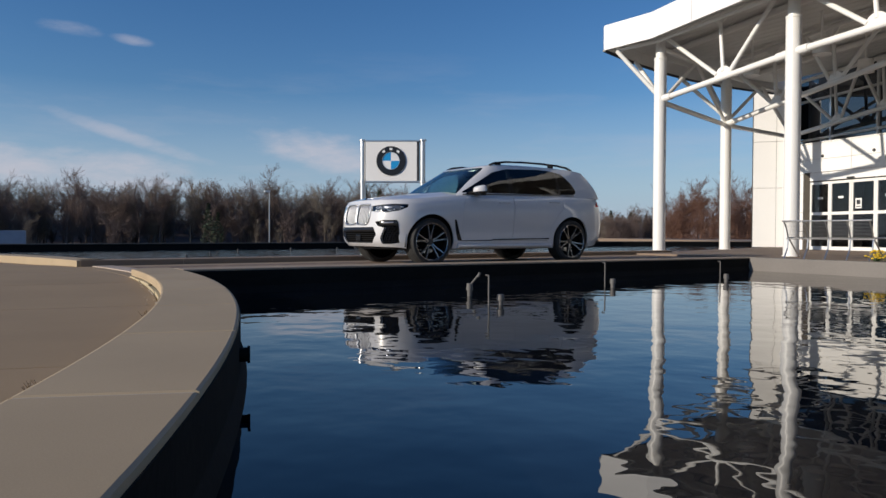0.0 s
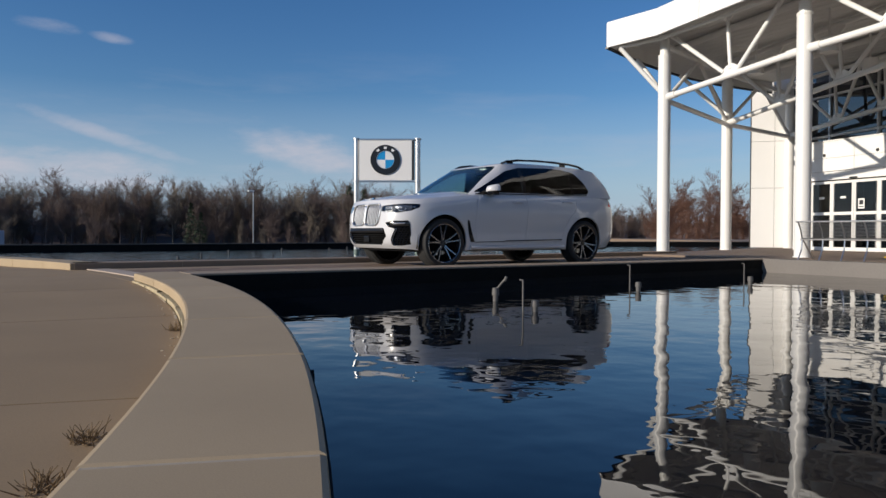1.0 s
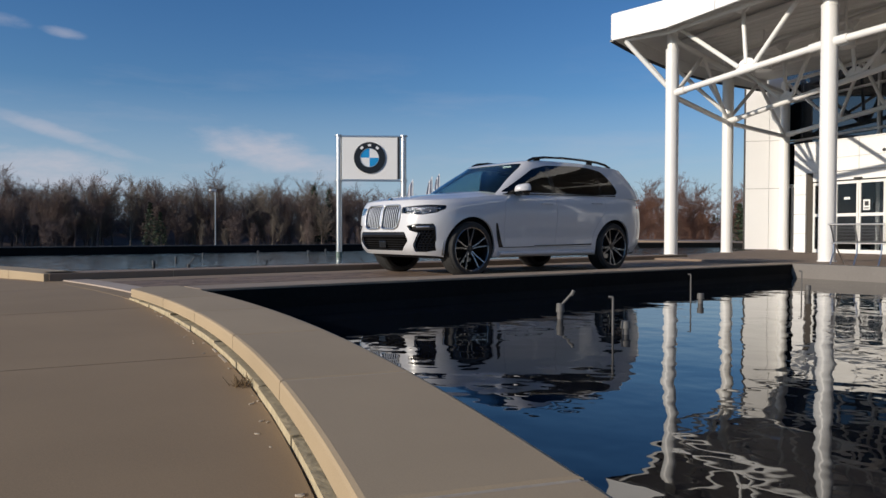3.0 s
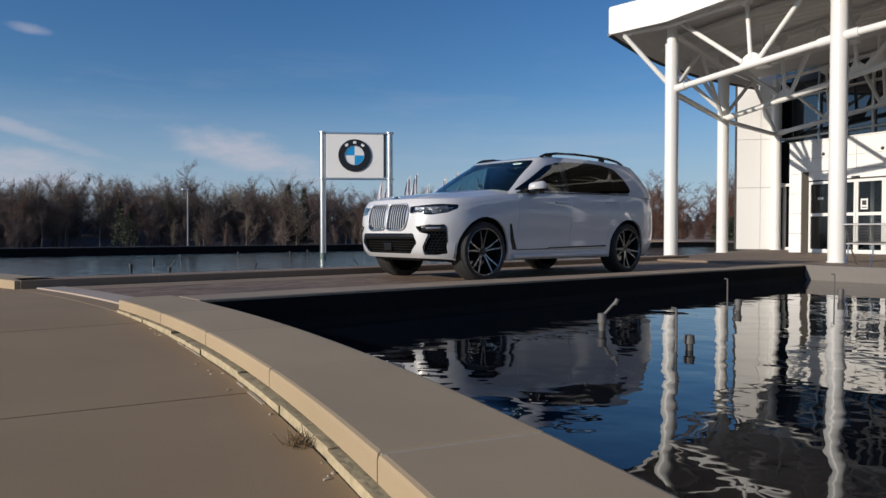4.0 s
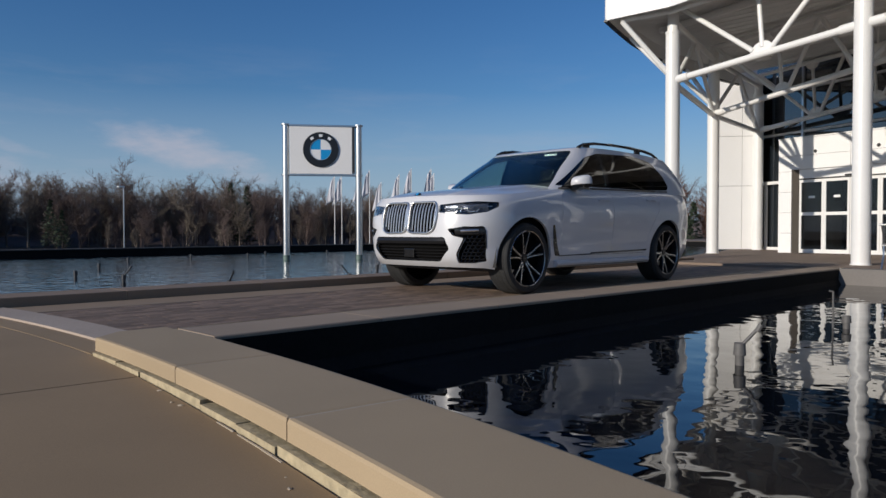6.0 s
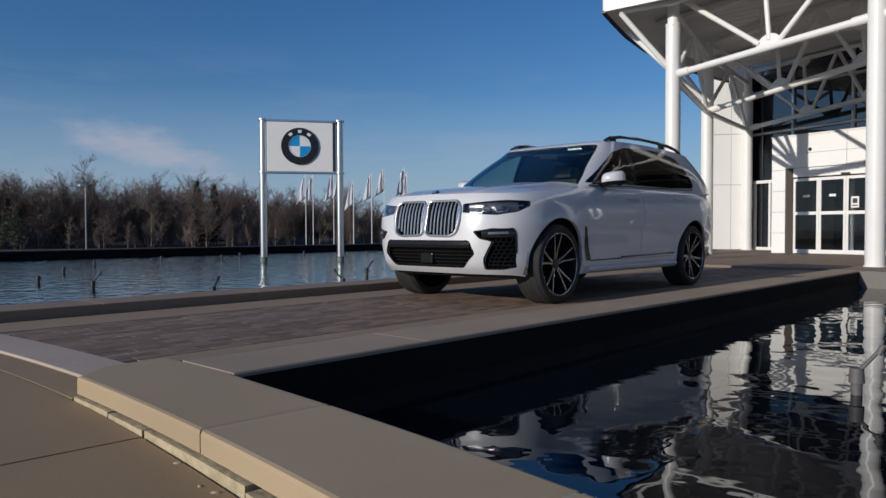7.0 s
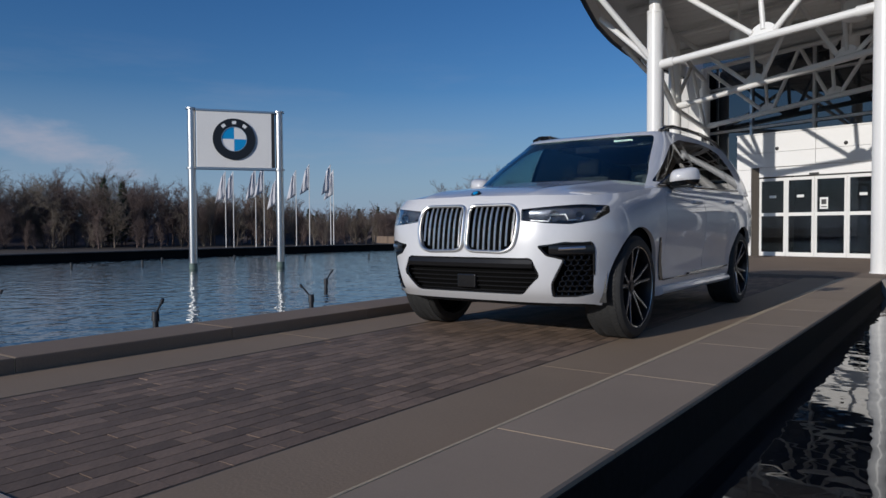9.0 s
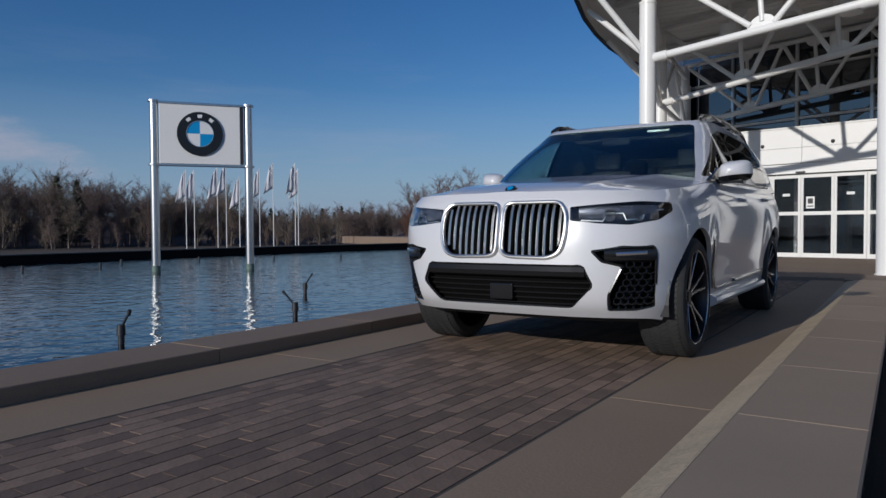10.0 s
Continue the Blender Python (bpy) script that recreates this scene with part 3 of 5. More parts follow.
facade = empty("building", pose(0, 0, 0), "glass entrance hall with dark tinted panes and thin mullions", "building", kind="structure")
part("core", slab(0.2, 22, -6, -0.6, 0, 7.5), DARK_METAL, facade)
for z0, z1 in ((Z_COP, 2.3), (2.36, 3.9), (3.96, 5.3), (5.36, 6.9)):
    s = 0.3
    while s < 21:
        part("pane", slab(s + 0.04, s + 1.96, -0.02, 0.0, z0 + 0.03, z1 - 0.03), DARK_GLASS, facade)
        s += 2.0
for k in range(11):
    part("mullion", slab(0.27 + 2 * k, 0.35 + 2 * k, -0.05, 0.07, 0.04, 6.9), STEEL if k % 2 else WHITE_STEEL, facade)
for z in (2.33, 3.93, 5.33):
    part("transom", slab(0.3, 21, -0.05, 0.06, z - 0.035, z + 0.035), WHITE_STEEL, facade)

tower = empty("stair_tower", pose(0, 0, 0), "white enamel panelled wall beside the entrance", "wall", kind="structure")
TA, TB = Vector((-15.62, 24.3)), Vector((-14.6, 25.05))
td = (TB - TA).normalized()
tn = Vector((td.y, -td.x))
part("core", prism([(TA - tn * 0.06).to_tuple(), (TB - tn * 0.06).to_tuple(), (TB - tn * 0.9).to_tuple(), (TA - tn * 0.5).to_tuple()], 0.04, 6.0), JOINT, tower)
zs = [0.05, 2.24, 3.95, 6.2]
for z0, z1 in zip(zs, zs[1:]):
    for a, b in ((0.0, 0.62), (0.62, 1.0)):
        p, q = TA.lerp(TB, a) + td * 0.006, TA.lerp(TB, b) - td * 0.006
        part("panel", block([p.to_tuple(), q.to_tuple(), (q - tn * 0.055).to_tuple(), (p - tn * 0.055).to_tuple()][::-1], z0 + 0.006, z1 - 0.006, 0.006), WHITE_PANEL, tower)
# narrow side light with a white frame
side = empty("side_window", pose(0, 0, 0), "narrow dark side window with white frame", "window", kind="structure")
for s in (0.95, 1.55, 2.2):
    part("frame", slab(s - 0.04, s + 0.04, 0.08, 0.16, 0.04, 2.3), WHITE_STEEL, side)
part("sill", slab(0.9, 2.25, 0.08, 0.17, 0.04, 0.14), WHITE_STEEL, side)
part("head", slab(0.9, 2.25, 0.08, 0.17, 2.26, 2.36), WHITE_STEEL, side)

# vestibule with sliding doors
VA, VB = Vector((-12.72, 22.1)), Vector((-8.7, 21.25))
vd = (VB - VA).normalized()
vn = Vector((vd.y, -vd.x))


def vslab(s0, s1, o0, o1, z0, z1, bevel=0.0):
    pts = [(VA + vd * s + vn * o).to_tuple() for s, o in ((s0, o0), (s1, o0), (s1, o1), (s0, o1))]
    return block(pts, z0, z1, bevel) if bevel else prism(pts, z0, z1)


vest = empty("vestibule", pose(0, 0, 0), "white panelled entrance vestibule with joints", "porch", kind="structure")
ZT = 0.041
part("core", vslab(-0.055, 0.5, -2.6, -0.055, ZT, 3.3), JOINT, vest)
part("core", vslab(0.5, 7.0, -2.6, -0.06, 2.5, 3.3), JOINT, vest)
for z0, z1 in ((ZT, 0.62), (0.62, 1.22), (1.22, 1.82), (1.82, 2.42), (2.42, 2.86), (2.86, 3.36)):
    part("panel", vslab(-0.1, 0.3, -0.05, 0.0, z0 + 0.004, z1 - 0.004, 0.005), WHITE_PANEL, vest)
    part("panel", vslab(-0.12, -0.06, -2.6, -0.056, z0 + 0.004, z1 - 0.004), WHITE_PANEL, vest)
for s0, s1 in ((0.3, 1.98), (1.98, 3.66), (3.66, 5.4), (5.4, 7.0)):
    for z0, z1 in ((2.46, 2.86), (2.86, 3.36)):
        part("panel", vslab(s0 + 0.005, s1 - 0.005, -0.055, 0.0, z0 + 0.004, z1 - 0.004, 0.005), WHITE_PANEL, vest)
part("lintel", vslab(0.3, 7.0, -0.12, -0.06, 2.2, 2.46), WHITE_PANEL, vest)
part("jamb", vslab(0.3, 0.5, -0.12, -0.06, ZT, 2.2), WHITE_PANEL, vest)
part("roof", vslab(-0.12, 7.0, -2.6, 0.01, 3.362, 3.4), WHITE_STEEL, vest)
part("floor", vslab(0.3, 7.0, -2.6, -0.1, ZT, ZT + 0.006), DARK_METAL, vest)
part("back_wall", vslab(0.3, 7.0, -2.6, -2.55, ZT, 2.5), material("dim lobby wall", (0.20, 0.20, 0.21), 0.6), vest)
for s in (1.0, 2.7):
    dm = empty("security_camera", pose(*(VA + vd * s + vn * 0.0), 2.95), "small dark dome camera on the panel", "camera", "dome cameras")
    bm = bmesh.new()
    bmesh.ops.create_uvsphere(bm, u_segments=12, v_segments=8, radius=0.05)
    part("dome", bm, DARK_METAL, dm, smooth=True)

PANE = bpy.data.materials.new("door glass")
PANE.use_nodes = True
pb = PANE.node_tree.nodes["Principled BSDF"]
pb.inputs["Base Color"].default_value = (0.5, 0.53, 0.56, 1)
pb.inputs["Roughness"].default_value, pb.inputs["Transmission Weight"].default_value, pb.inputs["IOR"].default_value = 0.02, 1.0, 1.45
PAPER = material("white paper", (0.8, 0.8, 0.78), 0.7)


def leaf(s0, s1, off, name="sliding_door", notice=False):
    d = empty(name, pose(0, 0, 0), "white framed glass sliding door leaf, closed", "door", "entrance door leaves")
    for a, b in ((s0, s0 + 0.06), (s1 - 0.06, s1)):
        part("stile", vslab(a, b, off - 0.05, off, ZT + 0.01, 2.16, 0.004), WHITE_STEEL, d)
    for z0, z1 in ((ZT + 0.01, 0.16), (1.13, 1.22), (2.08, 2.16)):
        part("rail", vslab(s0 + 0.06, s1 - 0.06, off - 0.046, off - 0.004, z0, z1, 0.004), WHITE_STEEL, d)
    for z0, z1 in ((0.16, 1.13), (1.22, 2.08)):
        g = part("pane", vslab(s0 + 0.06, s1 - 0.06, off - 0.03, off - 0.024, z0, z1), PANE, d)
        g.visible_shadow = False
    if notice:
        part("notice", vslab(s0 + 0.12, s0 + 0.32, off - 0.0235, off - 0.021, 1.3, 1.6), PAPER, d, "white paper notice")
        part("pictogram", vslab(s0 + 0.16, s0 + 0.28, off - 0.0208, off - 0.0195, 1.42, 1.55), DARK_METAL, d)
        part("text_bar", vslab(s0 + 0.15, s0 + 0.29, off - 0.0208, off - 0.0195, 1.34, 1.37), DARK_METAL, d)
    else:
        part("text_bar", vslab((s0 + s1) / 2 - 0.09, (s0 + s1) / 2 + 0.09, off - 0.0235, off - 0.022, 1.62, 1.69), PAPER, d, "small pale sticker")
    return d


edges_d = [0.5, 1.22, 1.94, 2.72, 3.45, 4.2, 4.95]
for i, (s0, s1) in enumerate(zip(edges_d, edges_d[1:])):
    leaf(s0 + 0.004, s1 - 0.004, -0.062 if i % 2 else -0.066, notice=i == 2)
part("sensor", vslab(1.83, 2.05, -0.06, 0.0, 2.2, 2.25, 0.004), DARK_METAL, vest, "black door sensor")

# ---- bench, flowers ----
bench = empty("bench", pose(-7.3, 13.95, Z_COP - 0.004), "grey metal mesh bench with curved legs", "bench")
for k in range(5):
    x = -0.82 + 0.41 * k
    bm = bmesh.new()
    pts = [(x, -0.22, 0), (x, -0.10, 0.2), (x, -0.07, 0.4), (x, -0.14, 0.6), (x, -0.24, 0.75)]
    for p, q in zip(pts, pts[1:]):
        tube(p, q, 0.014, 8, bm)
    part("leg", bm, STEEL, bench)
    if k in (0, 4):
        part("leg", tube((x, -0.07, 0.42), (x, 0.36, 0.0), 0.014, 8), STEEL, bench)
for z, y in ((0.75, -0.24), (0.4, -0.07), (0.42, 0.34)):
    part("rail", tube((-0.86, y, z), (0.86, y, z), 0.016, 10), STEEL, bench)
bm = bmesh.new()
for k in range(12):
    f = k / 11
    tube((-0.82, -0.07 - 0.16 * f ** 1.5, 0.43 + 0.29 * f), (0.82, -0.07 - 0.16 * f ** 1.5, 0.43 + 0.29 * f), 0.005, 5, bm)
part("back_mesh", bm, STEEL, bench, "wire mesh back")
bm = bmesh.new()
for k in range(11):
    tube((-0.82, -0.03 + 0.035 * k, 0.42), (0.82, -0.03 + 0.035 * k, 0.42), 0.006, 5, bm)
part("seat", bm, STEEL, bench, "wire mesh seat")

plant = empty("flower_clump", pose(-6.25, 13.55, Z_COP - 0.004), "low clump of yellow flowers on the terrace", "flowers")
rng = random.Random(8)
bm, bl = bmesh.new(), bmesh.new()
for k in range(60):
    a, r, h = rng.uniform(0, 6.28), abs(rng.gauss(0, 0.09)), rng.uniform(0.06, 0.2)
    p = Vector((r * math.cos(a), r * math.sin(a), 0))
    tube(p * (0.2 if k else 1), p * 1.3 + Vector((0, 0, h)), 0.004, 4, bm, 0.002)
    bmesh.ops.create_icosphere(bl, subdivisions=1, radius=rng.uniform(0.015, 0.03), matrix=Matrix.Translation(p * 1.3 + Vector((0, 0, h))) @ Matrix.Diagonal((1, 1, 0.6, 1)))
tagged(part("stems", bm, material("leaf green", (0.05, 0.09, 0.03), 0.6), plant), kind="stuff")
tagged(part("blossoms", bl, material("yellow petals", (0.75, 0.5, 0.03), 0.6), plant), kind="stuff")

# ---- sign in the pool ----
SA, SB = Vector((-24.5, 12.62)), Vector((-23.15, 14.5))
sd = (SB - SA).normalized()
sn = Vector((sd.y, -sd.x))
sign = empty("sign", Matrix.Translation((*((SA + SB) / 2), Z_WATER - 0.3)) @ Matrix.Rotation(math.atan2(sd.y, sd.x), 4, "Z"), "white sign board with round emblem on steel posts", "sign")
hw = (SB - SA).length / 2
POST_Z = Z_WATER - 0.3
for x in (-hw, hw):
    p = part("post", tube((x, 0, 0), (x, 0, 4.1 - POST_Z), 0.105, 24), STEEL, sign, smooth=True)
    for z in (4.1, 2.5):
        part("collar", tube((x, 0, z - POST_Z - 0.025), (x, 0, z - POST_Z + 0.02), 0.145, 24), STEEL, p)
    part("algae_band", tube((x, 0, 0), (x, 0, 0.45), 0.108, 24), material("green algae stain", (0.12, 0.17, 0.15), 0.6, vary=0.3, size=0.1), p)
board = part("board", box(-hw + 0.12, hw - 0.22, -0.09, 0.09, 2.53 - POST_Z, 4.06 - POST_Z, 0.012), WHITE_PANEL, sign)
for z in (2.5, 4.07):
    part("rail", box(-hw + 0.1, hw - 0.1, -0.11, 0.11, z - POST_Z - 0.03, z - POST_Z + 0.025, 0.005), STEEL, sign)
part("edge_strip", box(hw - 0.218, hw - 0.13, -0.08, 0.08, 2.55 - POST_Z, 4.03 - POST_Z), DARK_METAL, sign)
EB = material("emblem black", (0.012, 0.012, 0.014), 0.3)
EBL = material("emblem blue", (0.02, 0.28, 0.62), 0.3)
EW = material("emblem white", (0.8, 0.8, 0.8), 0.3)
ez, ex = 3.3 - POST_Z, -0.06


def disc(r0, r1, a0, a1, y, n=40):
    bm = bmesh.new()
    prev = None
    for i in range(n + 1):
        a = a0 + (a1 - a0) * i / n
        c, s = math.cos(a), math.sin(a)
        row = [bm.verts.new((ex + r0 * c, y + 0.006, ez + r0 * s)), bm.verts.new((ex + r0 * c, y, ez + r0 * s)), bm.verts.new((ex + r1 * c, y, ez + r1 * s)), bm.verts.new((ex + r1 * c, y + 0.03, ez + r1 * s))]
        if prev:
            for k in range(3):
                bm.faces.new((prev[k], row[k], row[k + 1], prev[k + 1]))
        prev = row
    bmesh.ops.recalc_face_normals(bm, faces=bm.faces)
    return bm


emb = part("emblem", disc(0.335, 0.56, 0, 2 * math.pi, -0.125), EB, sign, "round emblem with a black ring")
part("ring_edge", disc(0.322, 0.337, 0, 2 * math.pi, -0.13), STEEL, emb)
for k, mt in enumerate((EW, EBL, EW, EBL)):
    part("quarter", disc(0.001, 0.325, k * math.pi / 2, (k + 1) * math.pi / 2, -0.12, 12), mt, emb)

for k in (128, 90, 52):
    part("mark_bar", disc(0.405, 0.49, radians(k - 7), radians(k + 7), -0.131, 6), EW, emb, "short white mark")

# ---- fountain nozzles ----
NOZ = material("weathered grey pipe", (0.11, 0.105, 0.10), 0.6, vary=0.2)
NOZD = material("dark pipe", (0.02, 0.022, 0.028), 0.5)


def nozzle(x, y, h, mat, lean=0.0, stick=0.0, turn=0.0):
    f = empty("fountain_nozzle", pose(x, y, Z_WATER - 0.25, 0, 0, turn), "short fountain nozzle standing in the pool water", "nozzle", "fountain nozzles")
    part("pipe", tube((0, 0, 0), (0, 0, 0.25 + h * 0.5), 0.03, 14), mat, f, smooth=True)
    part("head", tube((0, 0, 0.25 + h * 0.45), (0, 0, 0.25 + h), 0.042, 14, r2=0.036), mat, f, smooth=True)
    if stick:
        part("arm", tube((0, 0, 0.25 + h * 0.8), (lean, 0, 0.25 + h * 0.8 + stick), 0.012, 8), mat, f)
        part("knuckle", tube((lean * 0.9, 0, 0.22 + h * 0.8 + stick), (lean * 1.1, 0, 0.27 + h * 0.8 + stick), 0.018, 8), mat, f)


nozzle(-6.86, 4.96, 0.15, NOZ, 0.12, 0.14, 30)
nozzle(-5.81, 4.6, 0.11, NOZ)
nozzle(-6.9, 7.45, 0.12, NOZ)
nozzle(-6.7, 9.75, 0.13, NOZ)
for x, y, h in ((-5.83, 4.46, 0.31), (-7.0, 7.4, 0.34), (-6.75, 9.67, 0.32)):
    r = empty("level_rod", pose(x, y, Z_WATER - 0.25), "thin bent rod rising from the pool", "rod", "pool rods")
    part("rod", tube((0, 0, 0), (0, 0, 0.25 + h), 0.009, 8), NOZ, r)
    part("hook", tube((0, 0, 0.25 + h), (-0.03, -0.02, 0.255 + h), 0.009, 8), NOZ, r)
for i, (x, y) in enumerate(((-14.7, 5.4), (-14.71, 7.67), (-16.83, 10.03), (-28.65, 17.16), (-25.42, 20.7), (-27.97, 11.07), (-19.92, 4.89), (-22.9, 6.36), (-26.2, 8.31), (-27.6, 13.0), (-17.85, 5.04), (-26.94, 18.95), (-29.1, 14.6))):
    nozzle(x, y, 0.18 if i < 3 else 0.14, NOZD, 0.13 * (-1) ** i, 0.16 if i < 3 or i == 10 else 0.0, 40 * i)

# ---- distance ----
FLAG = material("white flag cloth", (0.6, 0.6, 0.64), 0.8)
for i, (x, y, h) in enumerate(((-64.4, 43.7, 6.6), (-64.0, 44.3, 6.6), (-62.7, 45.9, 6.9), (-62.2, 46.5, 7.2), (-61.4, 47.4, 6.0), (-60.2, 48.8, 6.8), (-59.3, 49.7, 7.4), (-57.9, 51.2, 7.4), (-57.7, 51.4, 6.9))):
    f = empty("flagpole", pose(x, y, -2.2, 0, 0, 226 + 5 * (i % 4)), "tall pole with a limp white flag", "flagpole", "flagpoles")
    part("pole", tube((0, 0, 0), (0, 0, h + 2.0), 0.045, 10, r2=0.03), WHITE_STEEL, f)
    rows = []
    for k in range(9):
        z = h + 1.95 - k * 0.3
        rows.append([(0.05 + j * (0.07 + 0.014 * k), 0.06 * math.sin(j * 2.2 + k * 0.4 + i) * min(1, j), z - 0.12 * j) for j in range(6)])
    g = sheet("flag", rows, FLAG, f)
    so = g.modifiers.new("thick", "SOLIDIFY")
    so.thickness = 0.01

lamp = empty("street_lamp", pose(-121.0, 43.9, -2.2), "tall grey car park lamp post", "lamp post")
part("pole", tube((0, 0, 0), (0, 0, 9.95), 0.12, 10, r2=0.08), STEEL, lamp)
part("head", box(-0.3, 0.3, -0.9, 0.1, 9.9, 10.15, 0.05), WHITE_STEEL, lamp)
trailer = empty("trailer", pose(-110, 4.2, -2.2, 0, 0, 85), "white parked box trailer with a blue side", "trailer")
part("body", box(-2, 2, -1.2, 1.2, 0.6, 2.95, 0.05), material("pale blue panel", (0.3, 0.33, 0.4), 0.5), trailer)
part("nose", box(-3.2, -2.05, -1.1, 1.1, 0.4, 2.85, 0.08), WHITE_PANEL, trailer)
for x in (-2.7, 1.2):
    part("wheel", tube((x, -1.25, 0.45), (x, 1.25, 0.45), 0.45, 16), DARK_METAL, trailer)

BARK = material("bare winter bark", (0.17, 0.125, 0.108), 0.9, vary=0.35, size=3.0)
BARK2 = material("reddish winter twigs", (0.17, 0.088, 0.06), 0.9, vary=0.3, size=3.0)
BARK3 = material("pale winter twigs", (0.20, 0.165, 0.13), 0.9, vary=0.3, size=3.0)
PINE = material("dark pine needles", (0.035, 0.055, 0.028), 0.8, vary=0.3, size=2.0)


def bare_tree(rng, h, spread=0.5):
    """Triangles of a leafless tree: tapered trunk, limbs, branches and flat twigs."""
    V, F = [], []

    def limb(p, d, length, r, level):
        n = 3 if level > 1 else 4
        steps = 3 if level < 2 else 2
        base = None
        for s in range(steps + 1):
            f = s / steps
            rr = r * (1 - 0.75 * f)
            u = d.orthogonal().normalized()
            v = d.cross(u)
            i0 = len(V)
            for k in range(n):
                a = 2 * math.pi * k / n
                V.append(p + (u * math.cos(a) + v * math.sin(a)) * rr)
            if base is not None:
                for k in range(n):
                    F.append((base + k, base + (k + 1) % n, i0 + (k + 1) % n))
                    F.append((base + k, i0 + (k + 1) % n, i0 + k))
            base = i0
            if level < 4 and s > 0:
                for c in range((2, 3, 3, 3)[level]):
                    nd = (d + Vector((rng.gauss(0, 1), rng.gauss(0, 1), rng.gauss(0.25, 0.5))) * (spread + 0.12 * level)).normalized()
                    q = p - d * rng.uniform(0, length / steps)
                    limb(q, nd, length * rng.uniform(0.42, 0.62), max(0.018, rr * 0.55), level + 1)
            p = p + d * length / steps
            d = (d + Vector((rng.gauss(0, 0.1), rng.gauss(0, 0.1), 0.05))).normalized()

    limb(Vector((0, 0, 0)), Vector((rng.gauss(0, 0.05), rng.gauss(0, 0.05), 1)).normalized(), h * 0.72, h * 0.014 + 0.03, 0)
    return np.array([v[:] for v in V]), np.array(F)


def pine_tree(rng, h):
    V, F = [], []
    for k in range(900):
        f = rng.random()
        z = h * (0.12 + 0.88 * f)
        r = (1 - f) * h * 0.24 * rng.uniform(0.3, 1) + 0.1
        a = rng.uniform(0, 6.28)
        c = Vector((r * math.cos(a), r * math.sin(a), z - r * 0.25))
        i = len(V)
        for q in range(3):
            V.append(c + Vector((rng.gauss(0, 0.22), rng.gauss(0, 0.22), rng.gauss(0, 0.12))))
        F.append((i, i + 1, i + 2))
    return np.array([v[:] for v in V]), np.array(F)


def grove(name, kinds, places, mat, label):
    """Many plants as one piece of stuff."""
    vs, fs, n = [], [], 0
    for k, x, y, z, s, a in places:
        v, f = kinds[k]
        c, sn_ = math.cos(a), math.sin(a)
        w = v * s
        vs.append(np.stack([w[:, 0] * c - w[:, 1] * sn_ + x, w[:, 0] * sn_ + w[:, 1] * c + y, w[:, 2] + z], 1))
        fs.append(f + n)
        n += len(v)
    vs, fs = np.concatenate(vs), np.concatenate(fs)
    me = bpy.data.meshes.new(name)
    me.vertices.add(len(vs)), me.vertices.foreach_set("co", vs.ravel())
    me.loops.add(len(fs) * 3), me.loops.foreach_set("vertex_index", fs.ravel().astype(np.int32))
    me.polygons.add(len(fs)), me.polygons.foreach_set("loop_start", np.arange(0, len(fs) * 3, 3, dtype=np.int32))
    me.update(calc_edges=True)
    me.materials.append(mat)
    return tagged(new(name, me), label, "woods", kind="stuff")


rng = random.Random(21)
kinds = [bare_tree(rng, 10, 0.36 + 0.045 * i) for i in range(6)]
pines = [pine_tree(rng, 10) for i in range(2)]


def at_bearing(b, d):
    return -d * math.sin(radians(b)), d * math.cos(radians(b))


woods, pale, red, firs = [], [], [], []
for k in range(480):
    b = rng.uniform(38, 104)
    d = rng.uniform(142, 185)
    s = rng.gauss(0.95, 0.11) * (1.0 if b > 58 else 0.85 if b > 50 else 0.6)
    (pale if rng.random() < 0.28 else woods).append((rng.randrange(6), *at_bearing(b, d), -2.3, 1.08 * max(0.45, s), rng.uniform(0, 6.28)))
for k in range(50):
    b = rng.uniform(40, 104)
    (pale if rng.random() < 0.4 else woods).append((rng.randrange(6), *at_bearing(b, rng.uniform(132, 144)), -2.3, 1.1 * rng.uniform(0.3, 0.55), rng.uniform(0, 6.28)))
for k in range(95):
    b = rng.uniform(8, 39)
    red.append((rng.randrange(6), *at_bearing(b, rng.uniform(95, 140)), -2.3, 1.1 * rng.uniform(0.6, 0.9), rng.uniform(0, 6.28)))
for b, d, s in ((62.6, 150, 1.15), (61.4, 152, 1.1), (74.6, 138, 0.75), (73.9, 139, 0.6), (43.0, 170, 0.75), (41.5, 165, 0.7), (44.5, 168, 0.7)):
    firs.append((rng.randrange(2), *at_bearing(b, d), -2.3, 1.1 * s, rng.uniform(0, 6.28)))
for k in range(90):
    firs.append((rng.randrange(2), *at_bearing(rng.uniform(26, 58), rng.uniform(176, 215)), -2.3, 1.1 * rng.uniform(0.5, 0.75), rng.uniform(0, 6.28)))
for k in range(10):
    firs.append((rng.randrange(2), *at_bearing(rng.uniform(27.5, 31.5), rng.uniform(60, 66)), -2.3, 1.1 * rng.uniform(0.35, 0.5), rng.uniform(0, 6.28)))
grove("bare_woods", kinds, woods, BARK, "grey-brown leafless winter woods")
grove("bare_woods", kinds, pale, BARK3, "pale tan leafless winter trees")
grove("bare_woods", kinds, red, BARK2, "reddish brown leafless thicket")
grove("pine_trees", pines, firs, PINE, "dark green pines among bare trees")
